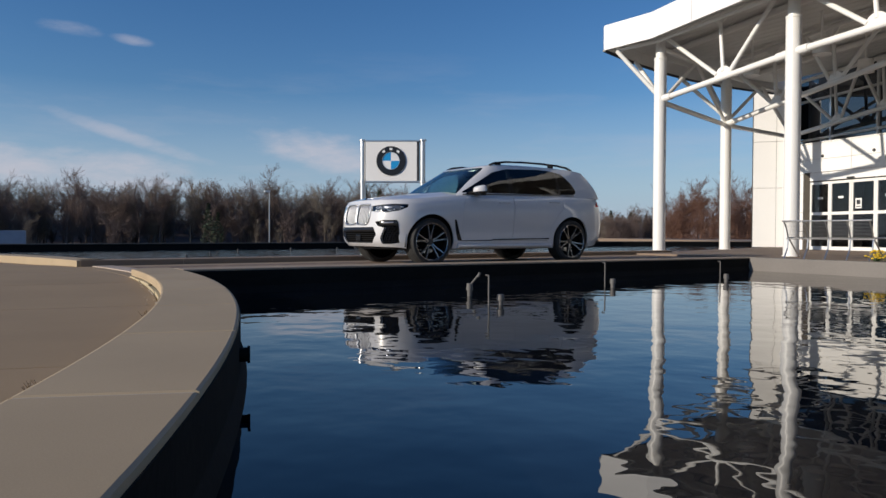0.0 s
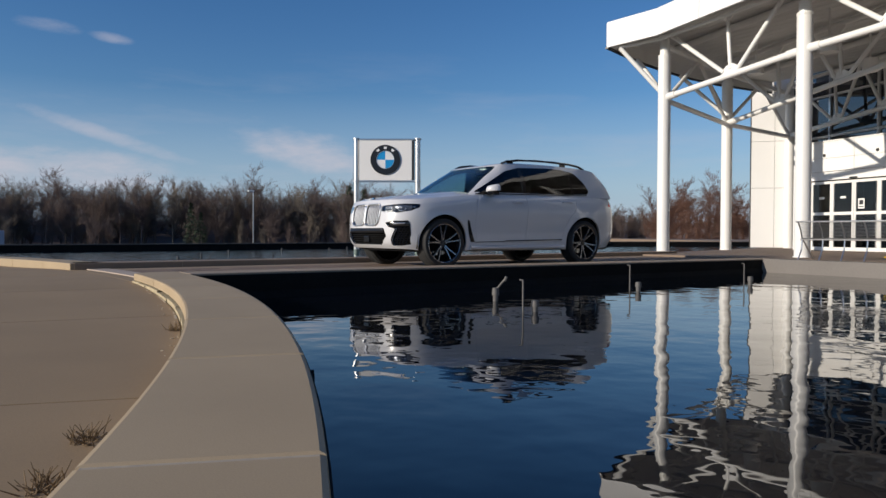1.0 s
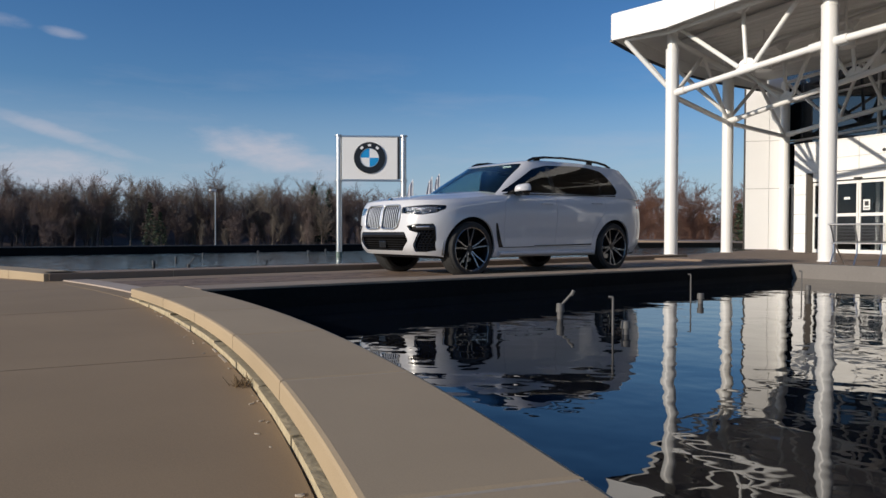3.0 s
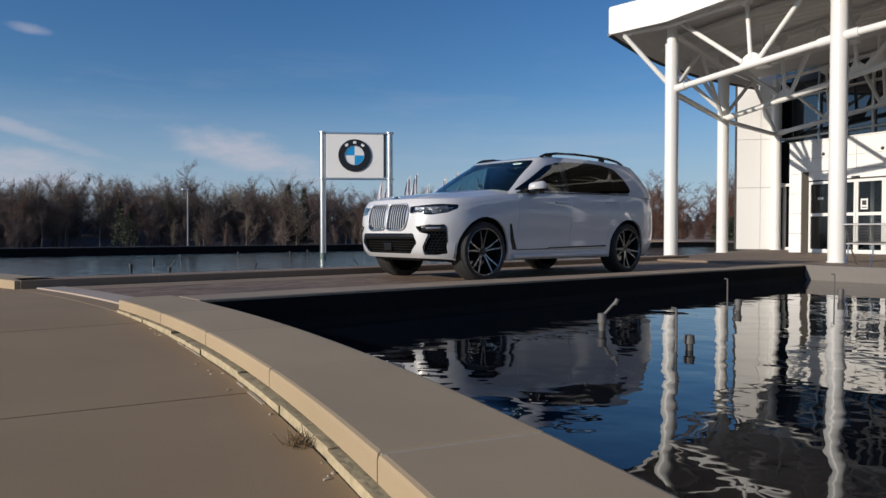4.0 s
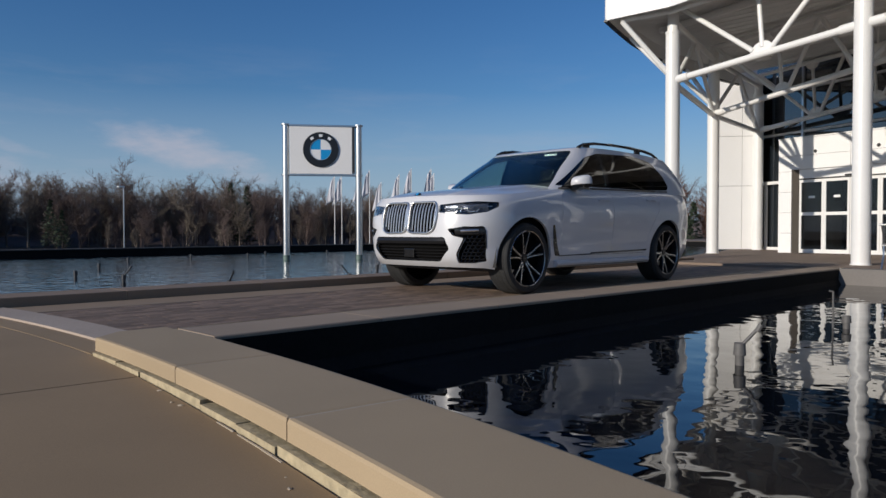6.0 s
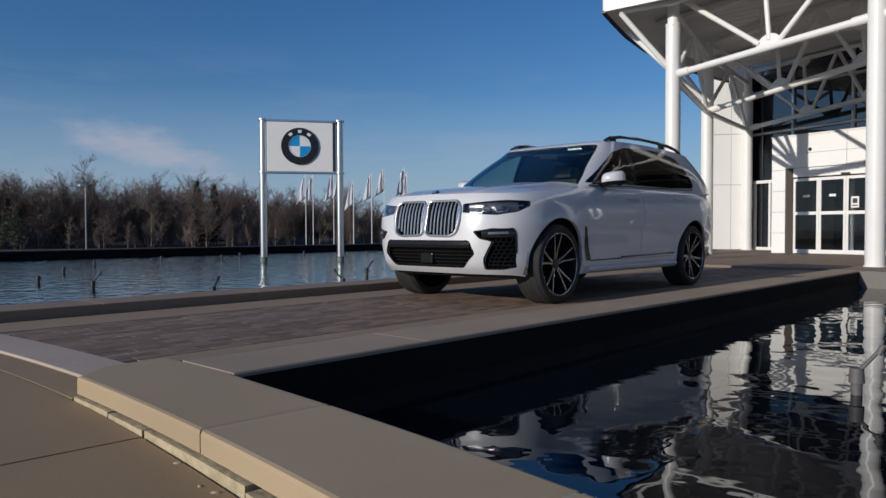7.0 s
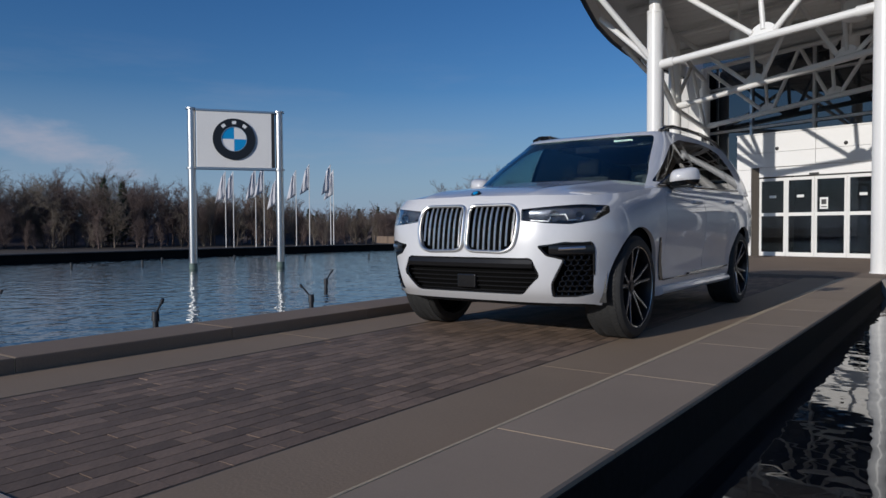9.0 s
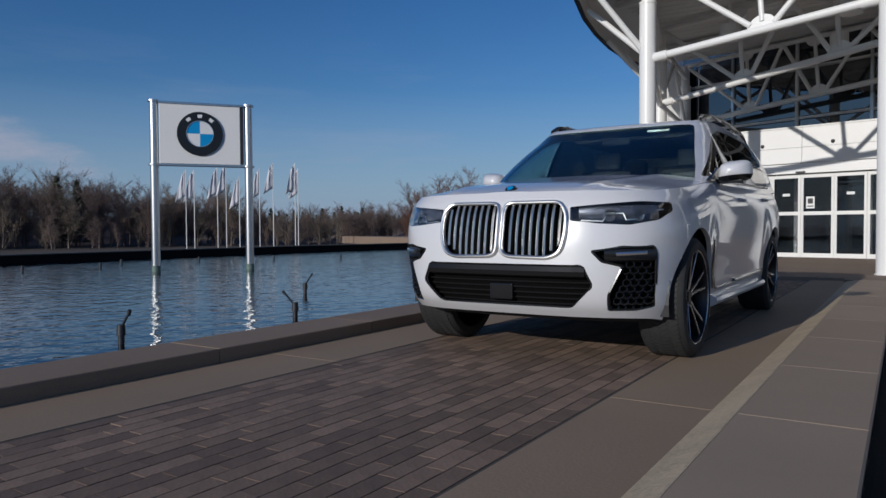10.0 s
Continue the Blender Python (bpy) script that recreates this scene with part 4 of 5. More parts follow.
# wooded rise behind the trees
rise = [[], [], []]
for i in range(150):
    b = -10 + i * 0.85
    hgt = 3.4 + 1.6 * noise.noise((i * 0.35, 0, 0)) + 0.8 * noise.noise((i * 1.3, 5, 0))
    rise[0].append((*at_bearing(b, 168), -2.3)), rise[1].append((*at_bearing(b, 186), hgt)), rise[2].append((*at_bearing(b, 260), hgt + 0.5))
setting(sheet("backdrop", rise, material("leaf litter slope", (0.17, 0.132, 0.115), 0.95, vary=0.35, size=4)), "dim brown wooded slope behind the trees", "slope")

# ---- car ----
PAINT = material("pearl white car paint", (0.62, 0.62, 0.635), 0.3, 0.0, vary=0.015, size=0.4, coat=1.0)
GLOSS = material("gloss black plastic", (0.012, 0.012, 0.013), 0.12, vary=0.1)
MATT = material("matt black plastic", (0.02, 0.02, 0.021), 0.5, vary=0.15, bump=0.1)
CHROME = material("satin chrome", (0.84, 0.83, 0.81), 0.3, 1.0, vary=0.02)
SLAT = material("bright satin slat", (0.76, 0.74, 0.71), 0.38, 1.0, vary=0.02)
# near-black with hardly any sheen: the shade of deep gaps put into the colour
VOID = material("black gap shade", (0.004, 0.004, 0.004), 0.9, vary=0.1)
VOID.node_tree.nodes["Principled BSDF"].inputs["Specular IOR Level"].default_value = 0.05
MESH_BLACK = material("textured black plastic", (0.012, 0.012, 0.013), 0.35, vary=0.15)
MESH_BLACK.node_tree.nodes["Principled BSDF"].inputs["Specular IOR Level"].default_value = 0.3
RUBBER = material("tyre rubber", (0.022, 0.022, 0.022), 0.75, vary=0.2, size=0.1)
RIM_DARK = material("dark alloy", (0.03, 0.03, 0.033), 0.3, 0.6, vary=0.1)
RIM_SILVER = material("machined alloy", (0.62, 0.62, 0.63), 0.25, 1.0, vary=0.03)
LEATHER = material("dark seat leather", (0.03, 0.03, 0.032), 0.55, vary=0.15, bump=0.1)
REFL = material("lamp reflector", (0.13, 0.14, 0.16), 0.25, 0.8)
RED_LENS = material("red lamp lens", (0.45, 0.012, 0.015), 0.08)


def glass(name, tint, spec=0.5):
    m = bpy.data.materials.new(name)
    m.use_nodes = True
    b = m.node_tree.nodes["Principled BSDF"]
    b.inputs["Base Color"].default_value = (*tint, 1)
    b.inputs["Roughness"].default_value, b.inputs["Transmission Weight"].default_value, b.inputs["IOR"].default_value = 0.0, 1.0, 1.45
    return m


SCREEN = glass("windscreen glass", (0.45, 0.58, 0.58))
TINTED = glass("tinted side glass", (0.035, 0.038, 0.042))
LENS = glass("clear lamp cover", (0.85, 0.87, 0.9))

AXF, AXR, HUB, TYRE = -1.5525, 1.5525, 0.388, 0.388
Z_SILL, NOSE = 0.27, 3.5


def z_low(y):
    """Lower edge of the body: it rises under the nose and the tail."""
    return curve(y, (-2.5, 0.312), (-2.1, 0.298), (-1.85, 0.262), (-1.6, 0.27), (2.0, 0.28), (2.7, 0.36))


def curve(x, *knots):
    """Smooth interpolation through (place, value) pairs."""
    xs, ys = [k[0] for k in knots], [k[1] for k in knots]
    if x <= xs[0]:
        return ys[0]
    for i in range(len(xs) - 1):
        if x <= xs[i + 1]:
            t = (x - xs[i]) / (xs[i + 1] - xs[i])
            m0 = (ys[i + 1] - ys[i - 1]) / (xs[i + 1] - xs[i - 1]) if i else (ys[1] - ys[0]) / (xs[1] - xs[0])
            m1 = (ys[i + 2] - ys[i]) / (xs[i + 2] - xs[i]) if i + 2 < len(xs) else (ys[i + 1] - ys[i]) / (xs[i + 1] - xs[i])
            h = xs[i + 1] - xs[i]
            return (2 * t**3 - 3 * t**2 + 1) * ys[i] + (t**3 - 2 * t**2 + t) * h * m0 + (3 * t**2 - 2 * t**3) * ys[i + 1] + (t**3 - t**2) * h * m1
    return ys[-1]


def z_top(y):
    return curve(y, (-2.45, 1.01), (-2.2, 1.05), (-1.6, 1.10), (-0.9, 1.165), (0.0, 1.185), (1.4, 1.205), (2.1, 1.22), (2.7, 1.215))


def body_w(f):
    return curve(f, (0, 0.925), (0.12, 0.955), (0.3, 0.962), (0.5, 0.985), (0.68, 0.997), (0.82, 0.985), (0.93, 0.955), (1.0, 0.912))


def body_f(f):
    return curve(f, (0, -2.33), (0.1, -2.40), (0.25, -2.435), (0.5, -2.43), (0.75, -2.41), (0.92, -2.375), (1.0, -2.335))


def body_r(f):
    return curve(f, (0, 2.56), (0.15, 2.67), (0.35, 2.70), (0.6, 2.665), (0.85, 2.62), (1.0, 2.57))


def plan(w, yf, yr, ycf, ycr, nf, nr, count):
    """Closed plan outline, evenly stepped: round front and rear corners, straight sides."""
    pts = []
    for i in range(121):
        a = math.pi / 2 * i / 120
        pts.append((w * math.sin(a) ** (2 / nf), ycf - (ycf - yf) * max(0, math.cos(a)) ** (2 / nf)))
    for i in range(121):
        a = math.pi / 2 * (1 - i / 120)
        pts.append((w * math.sin(a) ** (2 / nr), ycr + (yr - ycr) * max(0, math.cos(a)) ** (2 / nr)))
    p = np.array(pts)
    s = np.r_[0, np.cumsum(np.hypot(*np.diff(p, axis=0).T))]
    u = np.linspace(0, s[-1], count)
    h = np.stack([np.interp(u, s, p[:, 0]), np.interp(u, s, p[:, 1])], 1)
    h[0, 0] = h[-1, 0] = 0
    return np.concatenate([h, (h[1:-1] * (-1, 1))[::-1]])


def flare(y, f):
    k = math.exp(-((f - 0.42) / 0.3) ** 2)
    return k * 0.022 * (math.exp(-((y - AXF) / 0.42) ** 4) + math.exp(-((y - AXR) / 0.42) ** 4))


def skin(rows, close_top=False, thick=0.03):
    """A thick shell from stacked closed rows."""
    def make(t):
        bm = bmesh.new()
        vs = [[bm.verts.new(p) for p in row] for row in rows]
        n = len(rows[0])
        for a, b in zip(vs, vs[1:]):
            for i in range(n):
                bm.faces.new((a[i], a[(i + 1) % n], b[(i + 1) % n], b[i]))
        if close_top:
            bm.faces.new(vs[-1])
        bmesh.ops.recalc_face_normals(bm, faces=bm.faces)
        lo = max(v.co.x for v in bm.verts)
        bmesh.ops.solidify(bm, geom=bm.faces[:], thickness=t)
        return bm, max(v.co.x for v in bm.verts) > lo + 0.001
    bm, grew = make(thick)
    if grew:
        bm.free()
        bm, grew = make(-thick)
    bmesh.ops.recalc_face_normals(bm, faces=bm.faces)
    return bm


def to_mesh(bm):
    me = bpy.data.meshes.new("shape")
    bm.normal_update()
    bm.to_mesh(me)
    bm.free()
    return me


def cut(me, cutter, op):
    """Boolean of two meshes, as a new mesh."""
    a, b = new("shape_a", me), new("shape_b", cutter)
    mo = a.modifiers.new("cut", "BOOLEAN")
    mo.operation, mo.object, mo.solver = op, b, "EXACT"
    out = bpy.data.meshes.new_from_object(a.evaluated_get(bpy.context.evaluated_depsgraph_get()))
    bpy.data.objects.remove(a), bpy.data.objects.remove(b)
    return out


def side_prism(outline, x0=0.4, x1=1.6, both=True, bm=None):
    """Outline in (y, z), pushed through along x on one or both sides."""
    bm = bm or bmesh.new()
    for s in (1, -1) if both else (1,):
        f0, f1 = [bm.verts.new((s * x0, y, z)) for y, z in outline], [bm.verts.new((s * x1, y, z)) for y, z in outline]
        fs = [bm.faces.new(f0), bm.faces.new(f1[::-1])]
        n = len(outline)
        for i in range(n):
            fs.append(bm.faces.new((f0[i], f1[i], f1[(i + 1) % n], f0[(i + 1) % n])))
        bmesh.ops.recalc_face_normals(bm, faces=fs)
    return bm


def front_prism(outline, y0, y1, bm=None, mirror=False):
    """Outline in (x, z), pushed through along y."""
    bm = bm or bmesh.new()
    for s in (1, -1) if mirror else (1,):
        f0, f1 = [bm.verts.new((s * x, y0, z)) for x, z in outline], [bm.verts.new((s * x, y1, z)) for x, z in outline]
        fs = [bm.faces.new(f0), bm.faces.new(f1[::-1])]
        n = len(outline)
        for i in range(n):
            fs.append(bm.faces.new((f0[i], f1[i], f1[(i + 1) % n], f0[(i + 1) % n])))
        bmesh.ops.recalc_face_normals(bm, faces=fs)
    return bm


def shrink(outline, d):
    """Outline moved inward by d."""
    n = len(outline)
    area = sum(outline[i][0] * outline[(i + 1) % n][1] - outline[(i + 1) % n][0] * outline[i][1] for i in range(n))
    s = 1 if area > 0 else -1
    out = []
    for i in range(n):
        p, q, r = Vector(outline[i - 1]), Vector(outline[i]), Vector(outline[(i + 1) % n])
        e0, e1 = (q - p).normalized(), (r - q).normalized()
        n0, n1 = Vector((-e0.y, e0.x)) * s, Vector((-e1.y, e1.x)) * s
        m = (n0 + n1)
        out.append(tuple(q + m * (d / max(0.3, m.dot(n0)))))
    return out


def rounded(outline, r, k=5):
    """Outline with rounded corners."""
    out, n = [], len(outline)
    for i in range(n):
        p, q, s = Vector(outline[i - 1]), Vector(outline[i]), Vector(outline[(i + 1) % n])
        a, b = q + (p - q).normalized() * min(r, (p - q).length * 0.45), q + (s - q).normalized() * min(r, (s - q).length * 0.45)
        for j in range(k + 1):
            t = j / k
            out.append(tuple(a * (1 - t) ** 2 + q * 2 * t * (1 - t) + b * t * t))
    return out


def path_tube(points, r, closed=False, n=8, flat=1.0):
    """A round bar along points."""
    bm = bmesh.new()
    pts = [Vector(p) for p in points]
    m = len(pts)
    rings = []
    for i, p in enumerate(pts):
        a = pts[i - 1] if (i or closed) else p
        b = pts[(i + 1) % m] if (i < m - 1 or closed) else p
        d = (b - a).normalized()
        u = d.cross(Vector((0, 1, 0.02))).normalized()
        v = d.cross(u)
        rings.append([bm.verts.new(p + (u * math.cos(2 * math.pi * k / n) + v * math.sin(2 * math.pi * k / n) * flat) * r) for k in range(n)])
    for i in range(m if closed else m - 1):
        a, b = rings[i], rings[(i + 1) % m]
        for k in range(n):
            bm.faces.new((a[k], a[(k + 1) % n], b[(k + 1) % n], b[k]))
    if not closed:
        bm.faces.new(rings[0]), bm.faces.new(rings[-1][::-1])
    bmesh.ops.recalc_face_normals(bm, faces=bm.faces)
    return bm


def mesh_part(name, me, mat, parent, label=""):
    me.materials.clear()
    me.materials.append(mat)
    for p in me.polygons:
        p.material_index = 0
    me.shade_smooth()
    me.set_sharp_from_angle(angle=radians(32))
    ob = new(name, me)
    ob.parent = parent
    return tagged(ob, label)


def front_y(x, z, inset=0.0):
    """The nose surface at a place across and a height."""
    f = min(1, max(0, (z - 0.325) / (z_top(-2.35) - 0.325)))
    w = body_w(f)
    return -1.45 + (body_f(f) + 1.45) * max(0.0, 1 - min(1, abs(x) / w) ** NOSE) ** (1 / NOSE) + inset


def side_x(y, z):
    """The flank surface at a place along and a height."""
    f = min(1, max(0, (z - Z_SILL) / (z_top(y) - Z_SILL)))
    w = body_w(f) + flare(y, f)
    if y < -1.45:
        w *= max(0, 1 - ((-1.45 - y) / (-1.45 - body_f(f))) ** NOSE) ** (1 / NOSE)
    if y > 1.5:
        w *= max(0, 1 - ((y - 1.5) / (body_r(f) - 1.5)) ** 3.6) ** (1 / 3.6)
    return w


def body_rows(inset=0.0, levels=26, count=150):
    rows = []
    for k in range(levels + 1):
        f = k / levels
        row = []
        for x, y in plan(body_w(f) - inset, body_f(f) + inset, body_r(f) - inset, -1.45, 1.5, NOSE, 3.6, count):
            g = flare(y, f) if abs(x) > 0.8 else 0
            row.append((x + math.copysign(g, x) if x else 0, y, z_low(y) + f * (z_top(y) - z_low(y)) + (curve(y, (-2.3, 0.037), (-1.9, 0.0)) * max(0, f - 0.72) / 0.28 * (1 - min(1, abs(x) / 0.92) ** 2.6))))
        rows.append(row)
    return rows


car = empty("car", pose(-10.68, 7.81, 0), "pearl white large sport utility car parked on the paver drive", "car")

shell = to_mesh(skin(body_rows()))
arch = bmesh.new()
for y in (AXF, AXR):
    for s in (1, -1):
        tube((s * 0.5, y, HUB + 0.01), (s * 1.3, y, HUB + 0.01), 0.442, 48, arch)
shell = cut(shell, to_mesh(arch), "DIFFERENCE")

# openings of the nose
KIDNEY = rounded([(0.015, 0.70), (0.06, 0.670), (0.33, 0.664), (0.405, 0.70), (0.432, 0.80), (0.434, 0.93), (0.385, 1.0), (0.05, 1.0), (0.015, 0.975)], 0.045)
INTAKE = rounded([(-0.46, 0.365), (0.46, 0.365), (0.595, 0.50), (0.535, 0.625), (-0.535, 0.625), (-0.595, 0.50)], 0.03)
CORNER = rounded([(0.575, 0.708), (0.74, 0.735), (0.885, 0.737), (0.895, 0.69), (0.873, 0.372), (0.79, 0.352), (0.652, 0.352), (0.665, 0.455), (0.738, 0.615), (0.635, 0.642)], 0.014, 3)
LAMP = rounded([(0.452, 0.884), (0.62, 0.866), (0.775, 0.858), (0.90, 0.886), (0.943, 0.94), (0.93, 0.992), (0.816, 0.998), (0.445, 0.966)], 0.012, 3)
shell = cut(shell, to_mesh(front_prism(KIDNEY, -3, -2.0, mirror=True)), "DIFFERENCE")
shell = cut(shell, to_mesh(front_prism(INTAKE, -3, -1.9)), "DIFFERENCE")
shell = cut(shell, to_mesh(front_prism(CORNER, -3, -1.75, mirror=True)), "DIFFERENCE")
lamp_cut = to_mesh(front_prism(LAMP, -3, -1.72, mirror=True))
lamp_glass = cut(shell.copy(), lamp_cut.copy(), "INTERSECT")
shell = cut(shell, lamp_cut, "DIFFERENCE")
TAIL = rounded([(2.2, 1.04), (2.8, 1.03), (2.8, 1.15), (2.3, 1.155)], 0.03, 3)
tail_glass = cut(shell.copy(), to_mesh(side_prism(TAIL)), "INTERSECT")
shell = cut(shell, to_mesh(side_prism(TAIL)), "DIFFERENCE")
# doors, lifted out with their shut lines
DOOR_F = [(-0.90, 0.40), (0.15, 0.40), (0.18, 1.3), (-0.72, 1.3), (-0.91, 1.05), (-0.95, 0.70)]
DOOR_R = [(0.155, 0.40), (1.00, 0.40), (1.07, 0.66), (1.20, 0.86), (1.33, 0.98), (1.36, 1.3), (0.185, 1.3)]
doors = []
for nm, outl in (("front_door", DOOR_F), ("rear_door", DOOR_R)):
    for s in (1, -1):
        pr = side_prism(shrink(outl, 0.0035), both=False)
        if s < 0:
            bmesh.ops.scale(pr, vec=(-1, 1, 1), verts=pr.verts)
            bmesh.ops.reverse_faces(pr, faces=pr.faces)
        doors.append((nm, s, cut(shell.copy(), to_mesh(pr), "INTERSECT")))
for outl in (DOOR_F, DOOR_R):
    shell = cut(shell, to_mesh(side_prism(outl)), "DIFFERENCE")
mesh_part("body", shell, PAINT, car)
for nm, s, me in doors:
    d = mesh_part(nm, me, PAINT, car)
    y0 = -0.05 if nm == "front_door" else 1.12
    zz = 1.06 if nm == "front_door" else 1.095
    hx = side_x(y0, zz)
    part("handle", path_tube([(s * (hx + o), y0 + q, zz + 0.004) for q, o in ((-0.12, 0.0), (-0.10, 0.014), (0.0, 0.02), (0.10, 0.014), (0.12, 0.0))], 0.012, n=8), PAINT, d, "body-coloured door handle", True)
# added backing shell, coloured as the darkness seen through the nose openings
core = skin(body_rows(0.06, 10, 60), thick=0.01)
part("inner_shell", core, VOID, car, "added black shell giving the dark behind the openings")
TAILS = tail_glass

# bonnet
def cowl(x):
    return -1.25 + 0.42 * (abs(x) / 0.9) ** 2.4


def hood_z(x, y):
    w = side_x(y, z_top(y)) + 0.004
    q = min(1, abs(x) / w)
    base = z_top(y) + curve(y, (-2.36, 0.035), (-2.0, 0.075), (-1.1, 0.10)) * (1 - q ** 2.6)
    return base + 0.010 * math.exp(-((abs(x) - 0.46 - 0.1 * (y + 2.3)) / 0.05) ** 2) * (1 - q ** 8)


rows = []
for i in range(41):
    u = i / 40
    row = []
    for j in range(61):
        v = -1 + 2 * j / 60
        v = math.sin(v * math.pi / 2) * 0.35 + v * 0.65
        yb = cowl(v * 0.9)
        x = v * 0.905
        fy = front_y(min(abs(x), 0.9) * 0.995, z_top(-2.35)) + 0.012
        y = fy + (yb - fy) * u ** 0.85
        x = math.copysign(min(abs(x), side_x(y, z_top(y)) - 0.002), x)
        row.append((x, y, hood_z(x, y)))
    rows.append(row)
bm = bmesh.new()
vs = [[bm.verts.new(p) for p in row] for row in rows]
for a, b in zip(vs, vs[1:]):
    for i in range(60):
        bm.faces.new((a[i], a[i + 1], b[i + 1], b[i]))
bmesh.ops.recalc_face_normals(bm, faces=bm.faces)
if sum(f.normal.z for f in bm.faces) < 0:
    bmesh.ops.reverse_faces(bm, faces=bm.faces)
ed = [e for e in bm.edges if e.is_boundary]
ex_ = bmesh.ops.extrude_edge_only(bm, edges=ed)
for v in ex_["geom"]:
    if isinstance(v, bmesh.types.BMVert):
        v.co.z -= 0.03
hood = part("bonnet", bm, PAINT, car, smooth=True)
bm = bmesh.new()
bmesh.ops.create_cone(bm, cap_ends=True, segments=28, radius1=0.041, radius2=0.034, depth=0.014, matrix=pose(0, -2.27, hood_z(0, -2.27) + 0.004, 32))
bd = part("badge", bm, EB, hood, "small round bonnet emblem")
bm = bmesh.new()
bmesh.ops.create_cone(bm, cap_ends=True, segments=20, radius1=0.022, radius2=0.02, depth=0.018, matrix=pose(0, -2.272, hood_z(0, -2.272) + 0.006, 32))
part("centre", bm, EBL, bd)

# cabin
def roof_z(y):
    return curve(y, (-0.4, 1.70), (-0.1, 1.735), (0.4, 1.755), (1.2, 1.752), (1.9, 1.72), (2.4, 1.65))


def cab_row(g, count=130):
    w = 0.922 + (0.69 - 0.922) * g + 0.035 * math.sin(math.pi * g)
    yf = -1.28 + 0.94 * g ** 0.95
    yr = 2.56 - 0.28 * g ** 1.7
    pts = plan(w, yf, yr, -0.3 + 0.6 * g, 1.7 - 0.1 * g, 4.2 + 0.8 * g, 4.6, count)
    out = []
    for x, y in pts:
        zb = z_top(y) - 0.02 + (0.045 * (1 - min(1, abs(x) / 0.9) ** 2) if y < 0 else 0)
        out.append((x, y, zb + (roof_z(y) - zb) * g))
    return out


rows = [cab_row(k / 16) for k in range(17)]
last = rows[-1]
for k in range(1, 13):
    m = 1 - k / 12.5
    rows.append([(x * m, 1.1 + (y - 1.1) * m, roof_z(1.1 + (y - 1.1) * m) + 0.06 * (1 - m ** 2.2)) for x, y, z in last])
cab = to_mesh(skin(rows, close_top=True, thick=0.03))
WINDOW = rounded([(-0.90, 1.218), (-0.17, 1.60), (0.16, 1.676), (0.9, 1.703), (1.2, 1.69), (1.47, 1.645), (1.65, 1.47), (1.74, 1.31), (1.68, 1.255), (1.1, 1.235)], 0.05)
SCR = rounded([(-0.85, 1.10), (0.85, 1.10), (0.80, 1.30), (0.65, 1.685), (-0.65, 1.685), (-0.80, 1.30)], 0.03)
REAR = rounded([(-0.70, 1.28), (0.70, 1.28), (0.58, 1.58), (-0.58, 1.58)], 0.06)
side_glass = cut(cab.copy(), to_mesh(side_prism(shrink(WINDOW, 0.002), 0.45)), "INTERSECT")
scr_glass = cut(cab.copy(), to_mesh(front_prism(shrink(SCR, 0.002), -2, 0.35)), "INTERSECT")
rear_glass = cut(cab.copy(), to_mesh(front_prism(shrink(REAR, 0.002), 2.0, 3.2)), "INTERSECT")
cab = cut(cab, to_mesh(side_prism(WINDOW, 0.45)), "DIFFERENCE")
cab = cut(cab, to_mesh(front_prism(SCR, -2, 0.35)), "DIFFERENCE")
cab = cut(cab, to_mesh(front_prism(REAR, 2.0, 3.2)), "DIFFERENCE")
mesh_part("cabin_frame", cab, PAINT, car, "white roof and pillars")
mesh_part("windscreen", scr_glass, SCREEN, car, "windscreen glass").visible_shadow = False
mesh_part("rear_window", rear_glass, TINTED, car, "dark rear glass")


def slice_y(me, y0, y1, s):
    """The part of a mesh between two stations on one side."""
    bm = bmesh.new()
    bm.from_mesh(me)
    for co, no in (((0, y0, 0), (0, -1, 0)), ((0, y1, 0), (0, 1, 0)), ((0, 0, 0), (-s, 0, 0))):
        r = bmesh.ops.bisect_plane(bm, geom=bm.verts[:] + bm.edges[:] + bm.faces[:], plane_co=co, plane_no=no, clear_outer=True)
        ed = [e for e in r["geom_cut"] if isinstance(e, bmesh.types.BMEdge)]
        if ed:
            bmesh.ops.holes_fill(bm, edges=ed)
    out = bpy.data.meshes.new("shape")
    bm.to_mesh(out)
    bm.free()
    return out


